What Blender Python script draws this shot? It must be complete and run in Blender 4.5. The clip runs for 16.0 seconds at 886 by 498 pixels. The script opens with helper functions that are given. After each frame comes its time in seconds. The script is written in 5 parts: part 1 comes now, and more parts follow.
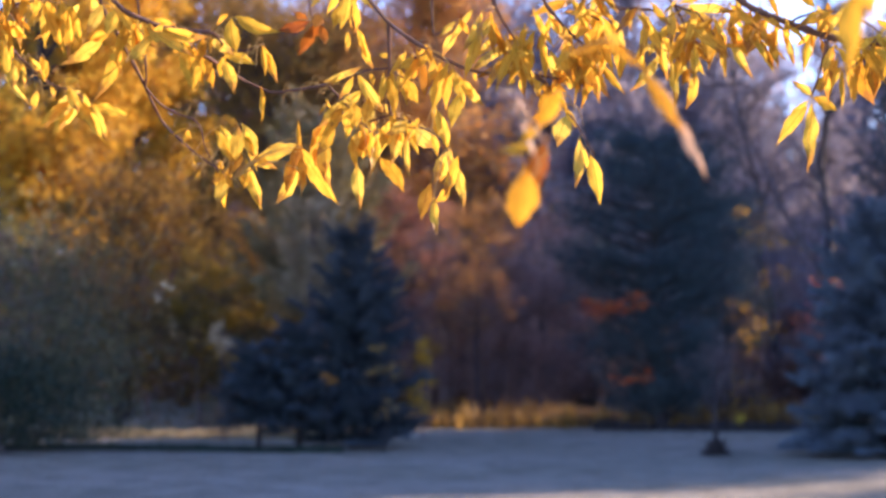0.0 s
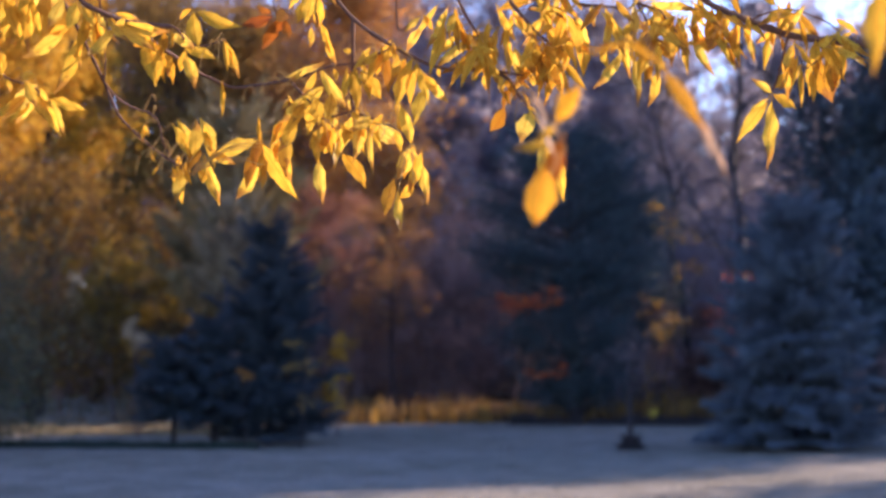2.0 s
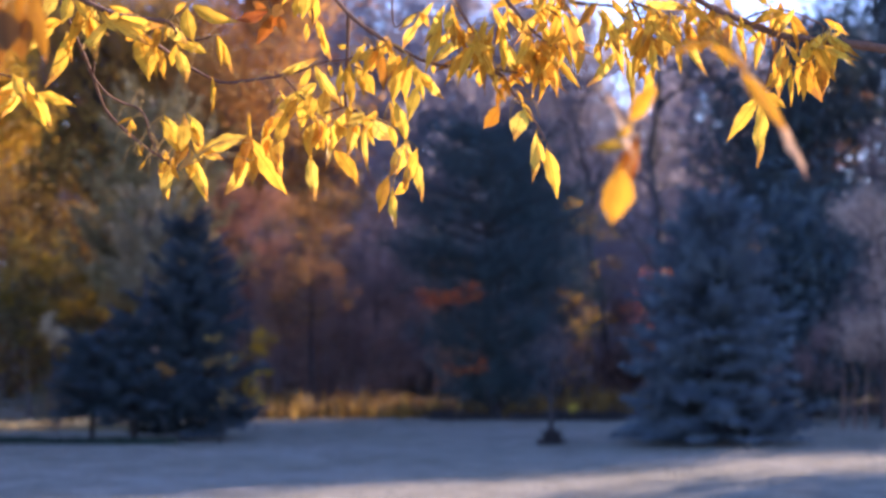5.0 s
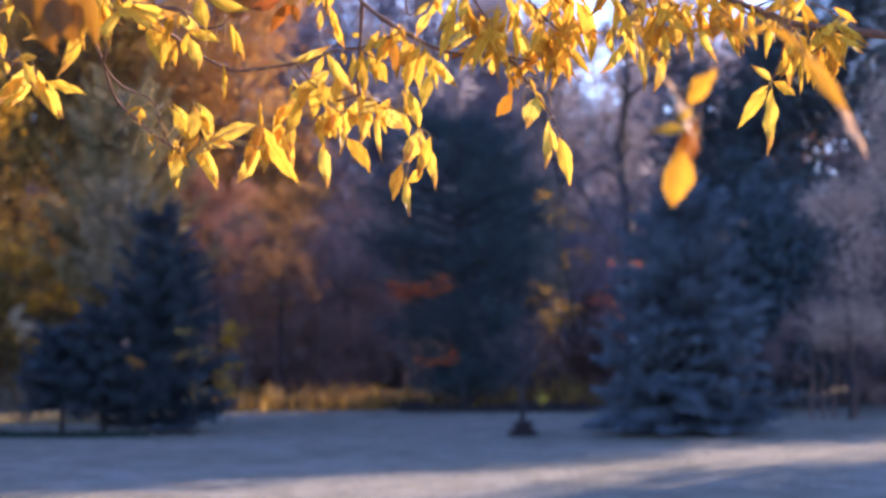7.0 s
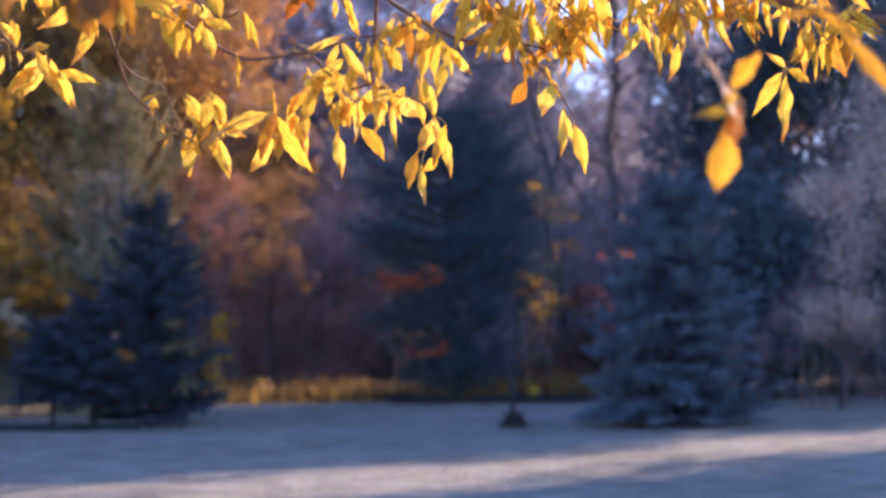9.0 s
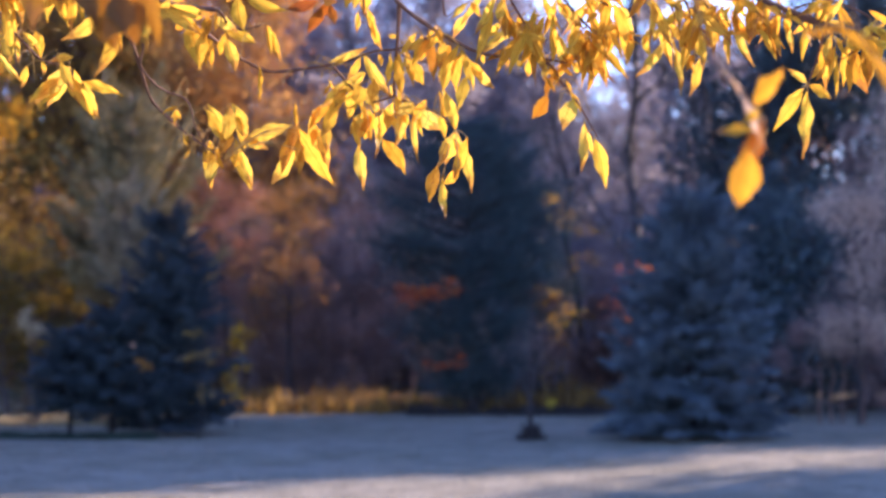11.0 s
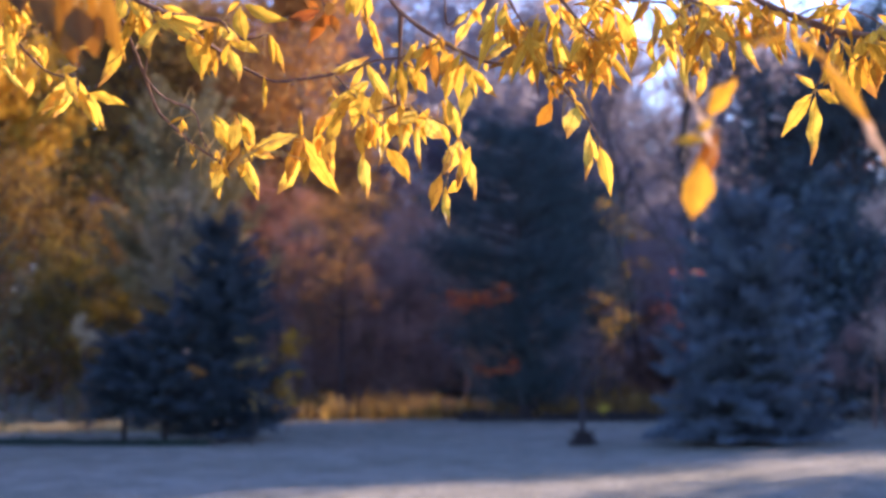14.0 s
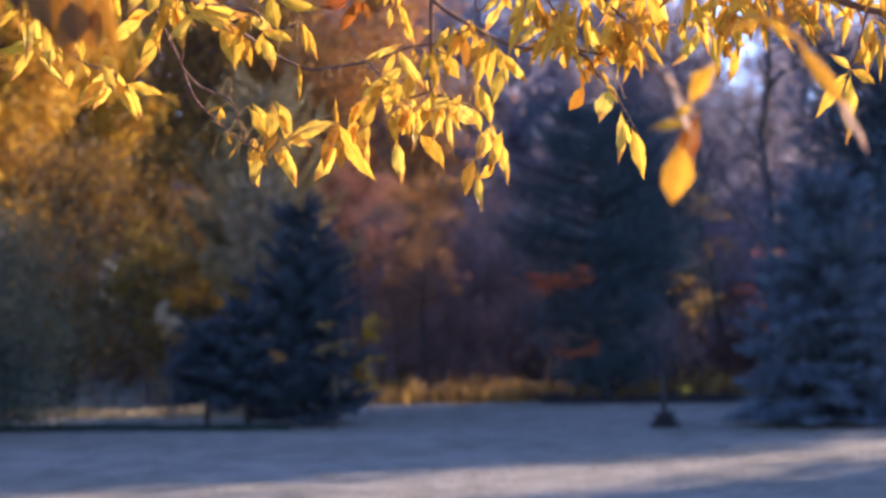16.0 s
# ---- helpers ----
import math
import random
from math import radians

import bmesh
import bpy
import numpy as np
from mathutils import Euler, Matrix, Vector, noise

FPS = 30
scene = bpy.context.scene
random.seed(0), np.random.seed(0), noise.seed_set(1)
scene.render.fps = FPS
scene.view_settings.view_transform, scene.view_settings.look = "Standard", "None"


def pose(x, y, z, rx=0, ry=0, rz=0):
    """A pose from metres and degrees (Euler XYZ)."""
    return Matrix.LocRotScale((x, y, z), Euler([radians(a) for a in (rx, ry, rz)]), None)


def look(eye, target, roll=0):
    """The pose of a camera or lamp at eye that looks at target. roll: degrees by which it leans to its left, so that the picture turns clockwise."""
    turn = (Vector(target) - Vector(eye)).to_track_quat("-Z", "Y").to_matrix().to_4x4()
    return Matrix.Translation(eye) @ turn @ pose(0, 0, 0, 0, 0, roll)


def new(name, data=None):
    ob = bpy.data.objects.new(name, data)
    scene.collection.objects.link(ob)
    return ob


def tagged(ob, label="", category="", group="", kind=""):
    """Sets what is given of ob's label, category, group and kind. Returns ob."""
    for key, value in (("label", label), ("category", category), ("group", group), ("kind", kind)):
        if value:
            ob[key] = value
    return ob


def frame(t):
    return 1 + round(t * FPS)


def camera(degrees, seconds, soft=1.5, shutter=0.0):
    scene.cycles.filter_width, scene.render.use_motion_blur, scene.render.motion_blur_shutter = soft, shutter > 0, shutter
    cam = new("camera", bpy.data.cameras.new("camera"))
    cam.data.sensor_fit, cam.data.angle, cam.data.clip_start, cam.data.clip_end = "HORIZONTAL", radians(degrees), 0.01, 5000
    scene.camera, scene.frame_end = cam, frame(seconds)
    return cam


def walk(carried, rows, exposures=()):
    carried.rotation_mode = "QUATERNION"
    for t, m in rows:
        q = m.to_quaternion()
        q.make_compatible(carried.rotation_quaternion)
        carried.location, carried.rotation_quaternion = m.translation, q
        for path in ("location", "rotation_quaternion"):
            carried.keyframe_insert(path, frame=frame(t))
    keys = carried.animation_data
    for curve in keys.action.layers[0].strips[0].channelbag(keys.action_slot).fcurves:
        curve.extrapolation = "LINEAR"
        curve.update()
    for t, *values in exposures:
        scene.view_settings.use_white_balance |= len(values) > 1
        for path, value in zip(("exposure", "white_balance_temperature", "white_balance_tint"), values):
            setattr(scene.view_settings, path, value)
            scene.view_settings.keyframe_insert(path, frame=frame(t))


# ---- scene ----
# the camera: a hand-held tele lens, focused on the branch 2.5 m off
cam = camera(27.54, 16.0, soft=2.8)
cam.data.dof.use_dof = True
cam.data.dof.focus_distance = 2.52
cam.data.dof.aperture_fstop = 6.6
# seconds, place, turn to the left, tilt upwards, roll
PATH = [
    (0, 0.0000, -0.0000, 1.6000, 0.000, 3.420, 0.001),
    (0.5, -0.0156, 0.0012, 1.6011, -0.722, 3.460, -0.148),
    (1, -0.0343, 0.0013, 1.6015, -1.465, 3.392, -0.204),
    (1.5, -0.0530, -0.0006, 1.6006, -2.211, 3.205, -0.139),
    (2, -0.0706, 0.0020, 1.6014, -2.788, 3.263, -0.137),
    (2.5, -0.0907, 0.0038, 1.6043, -3.302, 3.290, -0.089),
    (3, -0.1087, -0.0069, 1.6013, -3.793, 3.024, -0.107),
    (3.5, -0.1277, 0.0017, 1.6048, -4.135, 2.996, 0.034),
    (4, -0.1450, 0.0056, 1.6053, -4.557, 3.062, -0.018),
    (6.5, -0.2266, 0.0128, 1.5991, -6.403, 3.077, -0.200),
    (7, -0.2419, 0.0108, 1.5975, -6.502, 2.858, -0.282),
    (7.5, -0.2539, 0.0122, 1.5966, -6.316, 2.864, -0.230),
    (8, -0.2637, 0.0152, 1.5951, -6.616, 2.742, -0.406),
    (8.5, -0.2730, 0.0171, 1.5943, -6.855, 2.548, -0.430),
    (9, -0.2787, 0.0204, 1.5934, -6.874, 2.595, -0.492),
    (11.5, -0.2823, 0.0132, 1.5949, -6.202, 3.001, -0.002),
    (12, -0.2718, 0.0156, 1.5953, -6.078, 2.993, -0.138),
    (12.5, -0.2575, 0.0231, 1.5974, -5.954, 3.179, -0.167),
    (13, -0.2415, 0.0269, 1.5986, -5.553, 3.185, -0.357),
    (13.5, -0.2240, 0.0257, 1.5988, -5.169, 3.109, -0.431),
    (14, -0.2112, 0.0173, 1.6003, -4.555, 3.144, -0.231),
    (14.5, -0.1965, 0.0129, 1.6014, -3.706, 2.976, -0.070),
    (15, -0.1779, 0.0099, 1.6021, -3.012, 2.814, -0.278),
    (15.5, -0.1600, 0.0062, 1.6019, -2.420, 2.690, -0.660),
    (16, -0.1443, 0.0009, 1.6019, -1.921, 2.634, -0.760),
]
walk(cam, [(t, pose(x, y, z, 90 + up, 0, left) @ pose(0, 0, 0, 0, 0, roll)) for t, x, y, z, left, up, roll in PATH],
     exposures=[(t, stops, 5900 if t < 3 else 5690, 40) for t, stops in ((0, 1.56), (1.0, 1.45), (2.0, 1.27), (2.6, 1.34), (3.2, 1.54), (6.0, 1.6), (9.0, 1.6), (14.5, 1.56), (16, 1.44))])

# ---- daylight: a low autumn sun from beyond the wood, and a clear sky ----
SUN_WAY = Vector((0.83, 0.56, 0.0)).normalized()      # on the ground, towards the sun
SUN_UP = radians(21)
world = bpy.data.worlds.new("sky")
scene.world = world
world.use_nodes = True
wt = world.node_tree
sky = wt.nodes.new("ShaderNodeTexSky")
sky.sky_type, sky.sun_disc = "NISHITA", False
sky.ozone_density, sky.dust_density, sky.air_density = 4.0, 0.3, 1.0
sky.sun_elevation = SUN_UP
sky.sun_rotation = math.atan2(SUN_WAY.x, SUN_WAY.y)
wt.links.new(sky.outputs[0], wt.nodes["Background"].inputs[0])
wt.nodes["Background"].inputs[1].default_value = 0.15
sun_lamp = bpy.data.lights.new("sun", "SUN")
sun_lamp.energy, sun_lamp.angle, sun_lamp.color = 5.2, radians(0.55), (1.0, 0.8, 0.49)
sun = new("sun", sun_lamp)
sun_from = (SUN_WAY * math.cos(SUN_UP) + Vector((0, 0, math.sin(SUN_UP)))) * 60
sun.matrix_world = look(sun_from, (0, 0, 0))


# ---- materials ----
def material(name):
    m = bpy.data.materials.new(name)
    m.use_nodes = True
    t = m.node_tree
    return m, t, t.nodes["Principled BSDF"], t.nodes["Material Output"]


def ramp(t, source, stops):
    r = t.nodes.new("ShaderNodeValToRGB")
    e = r.color_ramp.elements
    while len(e) < len(stops):
        e.new(0.5)
    for el, (p, c) in zip(e, stops):
        el.position, el.color = p, (*c, 1)
    t.links.new(source, r.inputs[0])
    return r.outputs[0]


def noise_tex(t, scale, detail=4.0, rough=0.6, coord="Object"):
    c = t.nodes.new("ShaderNodeTexCoord")
    n = t.nodes.new("ShaderNodeTexNoise")
    n.inputs["Scale"].default_value, n.inputs["Detail"].default_value, n.inputs["Roughness"].default_value = scale, detail, rough
    t.links.new(c.outputs[coord], n.inputs["Vector"])
    return n.outputs["Fac"]


def mix(t, a, b, fac, kind="MIX"):
    n = t.nodes.new("ShaderNodeMix")
    n.data_type, n.blend_type = "RGBA", kind
    for socket, v in ((n.inputs[0], fac), (n.inputs[6], a), (n.inputs[7], b)):
        if isinstance(v, bpy.types.NodeSocket):
            t.links.new(v, socket)
        elif isinstance(v, tuple):
            socket.default_value = (*v, 1)
        else:
            socket.default_value = v
    return n.outputs[2]


def bump(t, height, strength, distance, bsdf):
    b = t.nodes.new("ShaderNodeBump")
    b.inputs["Strength"].default_value, b.inputs["Distance"].default_value = strength, distance
    t.links.new(height, b.inputs["Height"])
    t.links.new(b.outputs[0], bsdf.inputs["Normal"])


def foliage(name, stops, thin=0.4, patch=0.35):
    """Small leaves: a colour of its own for each leaf, drifting over the crown, with light passing through."""
    m, t, p, out = material(name)
    g = t.nodes.new("ShaderNodeNewGeometry")
    leaf = ramp(t, g.outputs["Random Per Island"], stops)
    dull = mix(t, leaf, (0.6, 0.56, 0.56), 0.75, "MULTIPLY")
    big = ramp(t, noise_tex(t, patch), [(0.38, (0, 0, 0)), (0.62, (1, 1, 1))])
    col = mix(t, leaf, dull, big)
    t.links.new(col, p.inputs["Base Color"])
    p.inputs["Roughness"].default_value = 0.6
    p.inputs["Specular IOR Level"].default_value = 0.25
    tr = t.nodes.new("ShaderNodeBsdfTranslucent")
    t.links.new(col, tr.inputs[0])
    mx = t.nodes.new("ShaderNodeMixShader")
    mx.inputs[0].default_value = thin
    t.links.new(p.outputs[0], mx.inputs[1])
    t.links.new(tr.outputs[0], mx.inputs[2])
    t.links.new(mx.outputs[0], out.inputs[0])
    return m


def bark(name, dark, light, scale=6.0):
    m, t, p, out = material(name)
    n = noise_tex(t, scale, 8, 0.7)
    w = noise_tex(t, scale * 7, 3, 0.6)
    t.links.new(mix(t, ramp(t, n, [(0.3, dark), (0.7, light)]), ramp(t, w, [(0.3, dark), (0.7, light)]), 0.4), p.inputs["Base Color"])
    p.inputs["Roughness"].default_value = 0.85
    bump(t, n, 0.5, 0.02, p)
    return m


SPRUCE = foliage("blue_spruce_needles", [(0, (0.046, 0.068, 0.08)), (0.6, (0.068, 0.1, 0.116)), (1, (0.105, 0.148, 0.165))], 0.1, 0.9)
# pale blue needles, lightened further by painting in a veil of glare
SPRUCE_HAZE = foliage("hazed_pale_spruce_needles", [(0, (0.105, 0.148, 0.175)), (0.6, (0.14, 0.195, 0.23)), (1, (0.18, 0.247, 0.288))], 0.1, 0.9)
# needles of the far pines, lightened and blued for haze
PINE = foliage("pine_needles", [(0, (0.05, 0.08, 0.09)), (0.6, (0.08, 0.12, 0.13)), (1, (0.13, 0.18, 0.17))], 0.12)
PINE_BLUE = foliage("blue_pine_needles", [(0, (0.045, 0.078, 0.084)), (0.6, (0.066, 0.11, 0.118)), (1, (0.1, 0.155, 0.158))], 0.12, 0.8)
PINE_GREY = foliage("grey_pine_needles", [(0, (0.22, 0.18, 0.075)), (0.6, (0.33, 0.275, 0.125)), (1, (0.46, 0.39, 0.2))], 0.2, 0.8)
GOLD = foliage("golden_leaves", [(0, (0.5, 0.255, 0.018)), (0.5, (0.75, 0.44, 0.03)), (1, (0.86, 0.57, 0.06))], 0.5)
BRONZE = foliage("bronze_leaves", [(0, (0.09, 0.05, 0.018)), (0.5, (0.18, 0.1, 0.022)), (1, (0.42, 0.26, 0.04))], 0.4)
SALMON = foliage("salmon_leaves", [(0, (0.31, 0.125, 0.08)), (0.5, (0.42, 0.19, 0.118)), (1, (0.56, 0.31, 0.19))], 0.45)
ORANGE = foliage("orange_leaves", [(0, (0.39, 0.165, 0.045)), (0.5, (0.54, 0.265, 0.065)), (1, (0.68, 0.41, 0.12))], 0.5)
FLAME = foliage("flame_leaves", [(0, (0.6, 0.09, 0.03)), (0.5, (0.8, 0.17, 0.04)), (1, (0.8, 0.32, 0.08))], 0.45)
RUSSET = foliage("russet_leaves", [(0, (0.3, 0.13, 0.085)), (0.5, (0.48, 0.235, 0.105)), (1, (0.68, 0.42, 0.12))], 0.4)
MAUVE = foliage("mauve_dry_leaves", [(0, (0.2, 0.137, 0.135)), (0.5, (0.325, 0.222, 0.205)), (1, (0.47, 0.335, 0.28))], 0.3)
# far trees' haze is put into this paler copy of the mauve leaves
MIST = foliage("hazed_mauve_dry_leaves", [(0, (0.315, 0.295, 0.335)), (0.5, (0.44, 0.415, 0.46)), (1, (0.55, 0.525, 0.56))], 0.5)
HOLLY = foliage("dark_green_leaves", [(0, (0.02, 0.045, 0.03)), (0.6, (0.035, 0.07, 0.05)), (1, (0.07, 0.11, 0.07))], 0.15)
UMBER = foliage("umber_leaves", [(0, (0.2, 0.115, 0.03)), (0.5, (0.35, 0.205, 0.043)), (1, (0.56, 0.35, 0.075))], 0.35)
YELLOW = foliage("yellow_leaves", [(0, (0.5, 0.38, 0.03)), (0.5, (0.75, 0.55, 0.05)), (1, (0.85, 0.68, 0.12))], 0.5)
OLD_GOLD = foliage("olive_gold_leaves", [(0, (0.15, 0.1, 0.015)), (0.5, (0.29, 0.195, 0.024)), (1, (0.55, 0.385, 0.05))], 0.45)
FEATHER = foliage("pale_feathery_needles", [(0, (0.28, 0.22, 0.12)), (0.6, (0.4, 0.325, 0.185)), (1, (0.56, 0.47, 0.29))], 0.3, 0.9)
CREAM = foliage("cream_seed_heads", [(0, (0.55, 0.43, 0.24)), (0.5, (0.7, 0.57, 0.35)), (1, (0.82, 0.7, 0.47))], 0.4)
LIME = foliage("yellow_green_leaves", [(0, (0.34, 0.21, 0.06)), (0.5, (0.58, 0.37, 0.09)), (1, (0.76, 0.52, 0.16))], 0.45)
OLIVE = foliage("olive_leaves", [(0, (0.075, 0.09, 0.042)), (0.5, (0.155, 0.16, 0.078)), (1, (0.29, 0.26, 0.14))], 0.3)
# pale seed heads with the low sun's warmth put into the colour
HOAR = foliage("sunlit_pale_seed_heads", [(0, (0.48, 0.35, 0.27)), (0.5, (0.66, 0.5, 0.39)), (1, (0.8, 0.64, 0.52))], 0.45)
STRAW = foliage("dry_grass", [(0, (0.1, 0.062, 0.036)), (0.5, (0.19, 0.122, 0.064)), (1, (0.4, 0.275, 0.14))], 0.35, 1.6)
HAY = foliage("cream_hay", [(0, (0.3, 0.24, 0.11)), (0.5, (0.46, 0.37, 0.19)), (1, (0.62, 0.52, 0.3))], 0.35, 0.8)
TURF = foliage("frosted_turf", [(0, (0.19, 0.18, 0.14)), (0.5, (0.31, 0.297, 0.24)), (1, (0.44, 0.42, 0.35))], 0.2, 0.5)
# dark bark, its colour blackened further for the shade under overhanging boughs
BARK_DARK = bark("shade_dark_bark", (0.016, 0.013, 0.013), (0.06, 0.05, 0.048))
BARK_GREY = bark("grey_bark", (0.07, 0.055, 0.055), (0.19, 0.155, 0.15))
# lighter bark for distant trees, with haze mixed into the colour
BARK_MIST = bark("hazed_mauve_bark", (0.17, 0.13, 0.135), (0.32, 0.26, 0.255))
BARK_RED = bark("red_brown_bark", (0.09, 0.05, 0.04), (0.26, 0.15, 0.11))

GROUND, t, p, _ = material("dormant_lawn")
fine, mid, broad = noise_tex(t, 22, 6, 0.75), noise_tex(t, 1.6, 5, 0.65), noise_tex(t, 0.16, 3)
base = ramp(t, fine, [(0.3, (0.18, 0.172, 0.135)), (0.55, (0.31, 0.297, 0.24)), (0.75, (0.46, 0.44, 0.37))])
patchy = mix(t, base, ramp(t, mid, [(0.35, (0.5, 0.48, 0.42)), (0.65, (1.05, 1.05, 1.05))]), 0.8, "MULTIPLY")
t.links.new(mix(t, patchy, ramp(t, broad, [(0.4, (0.8, 0.8, 0.72)), (0.6, (1, 1, 1))]), 0.8, "MULTIPLY"), p.inputs["Base Color"])
p.inputs["Roughness"].default_value = 0.9
p.inputs["Specular IOR Level"].default_value = 0.2
bump(t, fine, 0.8, 0.04, p)


# ---- mesh building ----
GROUPS = {
    "bare purple-brown shrub in the thicket": "shrubs of the thicket",
    "bare mauve-grey tree in the wood behind": "bare trees of the wood",
    "tall dark pine at the back of the wood": "dark pines",
    "dull russet tree standing deep in the wood": "russet trees deep in the wood",
    "tall tree with dull mauve-brown withered leaves": "withered trees",
    "bare tree of fine twigs, haze put into its pale colour": "pale bare trees",
    "withered tree deep in the wood, pale mauve with painted haze": "pale withered trees",
    "tall tree thick with umber-brown leaves": "umber trees",
    "tree of fine twigs far back, coloured pale for the haze": "hazy far trees",
    "slender fine-twigged tree, mist put into its mauve-grey colour": "misty slender trees",
    "leafy umber tree added out of view to darken the lawn's left side": "umber trees flanking the lawn",
    "slim red-stemmed sapling with pale seed heads": "red-stemmed saplings",
    "low dark twiggy shrub added to cover bright ground behind the lawn": "low dark shrubs",
    "dull brown undergrowth deep in the wood": "brown undergrowth",
    "dense bare undergrowth beneath the trees": "bare undergrowth",
    "tall russet tree of the wood beside the lawn": "russet trees beside the lawn",
}


def mesh_of(name, verts, faces, mat, smooth=False):
    """A mesh from arrays of corners and of triangles or quads."""
    verts = np.asarray(verts, np.float32).reshape(-1, 3)
    faces = np.asarray(faces, np.int32)
    n, k = faces.shape
    me = bpy.data.meshes.new(name)
    me.vertices.add(len(verts))
    me.vertices.foreach_set("co", verts.ravel())
    me.loops.add(n * k)
    me.loops.foreach_set("vertex_index", faces.ravel())
    me.polygons.add(n)
    me.polygons.foreach_set("loop_start", np.arange(0, n * k, k, dtype=np.int32))
    me.polygons.foreach_set("use_smooth", np.full(n, smooth))
    me.update(calc_edges=True)
    me.materials.append(mat)
    return me


def piece(name, me, parent, label=""):
    ob = new(name, me)
    ob.parent = parent
    return tagged(ob, label) if label else ob


class Tubes:
    """Tapered round stems, gathered into one mesh."""

    def __init__(self, sides=5):
        self.sides, self.v, self.f, self.n = sides, [], [], 0

    def add(self, points, radii):
        pts = np.asarray(points, float)
        rad = np.asarray(radii, float)
        k, s = len(pts), self.sides
        d = np.gradient(pts, axis=0)
        d /= np.linalg.norm(d, axis=1)[:, None] + 1e-9
        ref = np.array([0.0, 0, 1]) if abs(d[:, 2]).mean() < 0.8 else np.array([1.0, 0, 0])
        a = np.cross(d, ref)
        a /= np.linalg.norm(a, axis=1)[:, None] + 1e-9
        b = np.cross(d, a)
        ang = np.linspace(0, 2 * np.pi, s, endpoint=False)
        ring = a[:, None] * np.cos(ang)[None, :, None] + b[:, None] * np.sin(ang)[None, :, None]
        self.v.append((pts[:, None] + ring * rad[:, None, None]).reshape(-1, 3))
        i = np.arange(k - 1)[:, None] * s
        j = np.arange(s)[None]
        q = np.stack([i + j, i + (j + 1) % s, i + s + (j + 1) % s, i + s + j], -1).reshape(-1, 4)
        self.f.append(q + self.n)
        self.n += k * s

    def mesh(self, name, mat):
        return mesh_of(name, np.concatenate(self.v), np.concatenate(self.f), mat, True)


def leaf_cards(rng, centres, length, width, axis=None, spread=1.0):
    """Small folded leaves (two triangles over a midrib), one at each centre."""
    n = len(centres)
    d = rng.normal(size=(n, 3)) * spread + (0 if axis is None else axis)
    d /= np.linalg.norm(d, axis=1)[:, None] + 1e-9
    s = np.cross(d, rng.normal(size=(n, 3)))
    s /= np.linalg.norm(s, axis=1)[:, None] + 1e-9
    up = np.cross(s, d)
    ln = length * rng.uniform(0.6, 1.3, (n, 1))
    wd = width * rng.uniform(0.6, 1.3, (n, 1))
    v = np.stack([centres - d * ln / 2, centres + s * wd / 2 + up * wd * 0.25, centres + d * ln / 2, centres - s * wd / 2 + up * wd * 0.25], 1)
    i = np.arange(n)[:, None] * 4
    return v.reshape(-1, 3), np.concatenate([i + [0, 1, 2], i + [0, 2, 3]], 1).reshape(-1, 3)


def bent(rng, a, b, k, wobble):
    """A crooked line from a to b."""
    t = np.linspace(0, 1, k)[:, None]
    p = a + (b - a) * t
    off = rng.normal(size=(k, 3)) * wobble * np.linalg.norm(b - a)
    off[0] = off[-1] = 0
    return p + off


def broadleaf(name, label, x, y, height, radius, low, leaves, mat, wood, seed, size=0.13, trunk=0.0, clump=0.45, squash=1.0):
    """A leafy tree or bush: trunk, limbs, and clumps of leaves round the limbs, from the height low up."""
    rng = np.random.default_rng(seed)
    top = tagged(new(name), label, name.split("_")[-1], GROUPS.get(label, ""))
    top.location = (x, y, 0)
    r0 = trunk or height * 0.014
    tip = np.array([rng.normal() * 0.25, rng.normal() * 0.25, height * 0.93])
    stem = bent(rng, np.array([0, 0, -0.1]), tip, 8, 0.012)
    tb = Tubes(7)
    tb.add(stem, np.linspace(r0 * 1.25, r0 * 0.2, 8))
    piece("trunk", tb.mesh("trunk", wood), top)
    seeds = []
    n = int(10 + height * 2.2)
    for k in range(n):
        limbs = Tubes(4)
        f = rng.uniform(0.02, 0.97)
        z = low + (height - low) * f
        start = np.array([np.interp(max(0.15, z - height * 0.14), stem[:, 2], stem[:, i]) for i in range(3)])
        reach = radius * math.sqrt(max(0.04, 1 - abs(2 * f - 0.85) ** 2.2 * 0.9)) * rng.uniform(0.6, 1.1)
        a = rng.uniform(0, 2 * math.pi)
        end = np.array([math.cos(a) * reach, math.sin(a) * reach * squash, z])
        line = bent(rng, start, end, 5, 0.05)
        limbs.add(line, np.linspace(r0 * 0.38, r0 * 0.08, 5))
        for q in (0.45, 0.65, 0.82, 1.0):
            seeds.append(np.array([np.interp(q, np.linspace(0, 1, 5), line[:, i]) for i in range(3)]))
            side = seeds[-1] + rng.normal(size=3) * clump * 1.4
            limbs.add(np.stack([seeds[-1], (seeds[-1] + side) / 2 + rng.normal(size=3) * 0.05, side]), np.array([0.1, 0.07, 0.03]) * r0)
            seeds.append(side)
        piece("limb", limbs.mesh("limb", wood), top)
    seeds = np.array(seeds)
    pick = rng.integers(0, len(seeds), leaves)
    c = seeds[pick] + rng.normal(size=(leaves, 3)) * clump * np.array([1, 1, 0.7])
    c = c[c[:, 2] > 0.05]
    v, f = leaf_cards(rng, c, size, size * 0.55, np.array([0, 0, -0.4]))
    piece("crown", mesh_of("crown", v, f, mat), top)
    return top


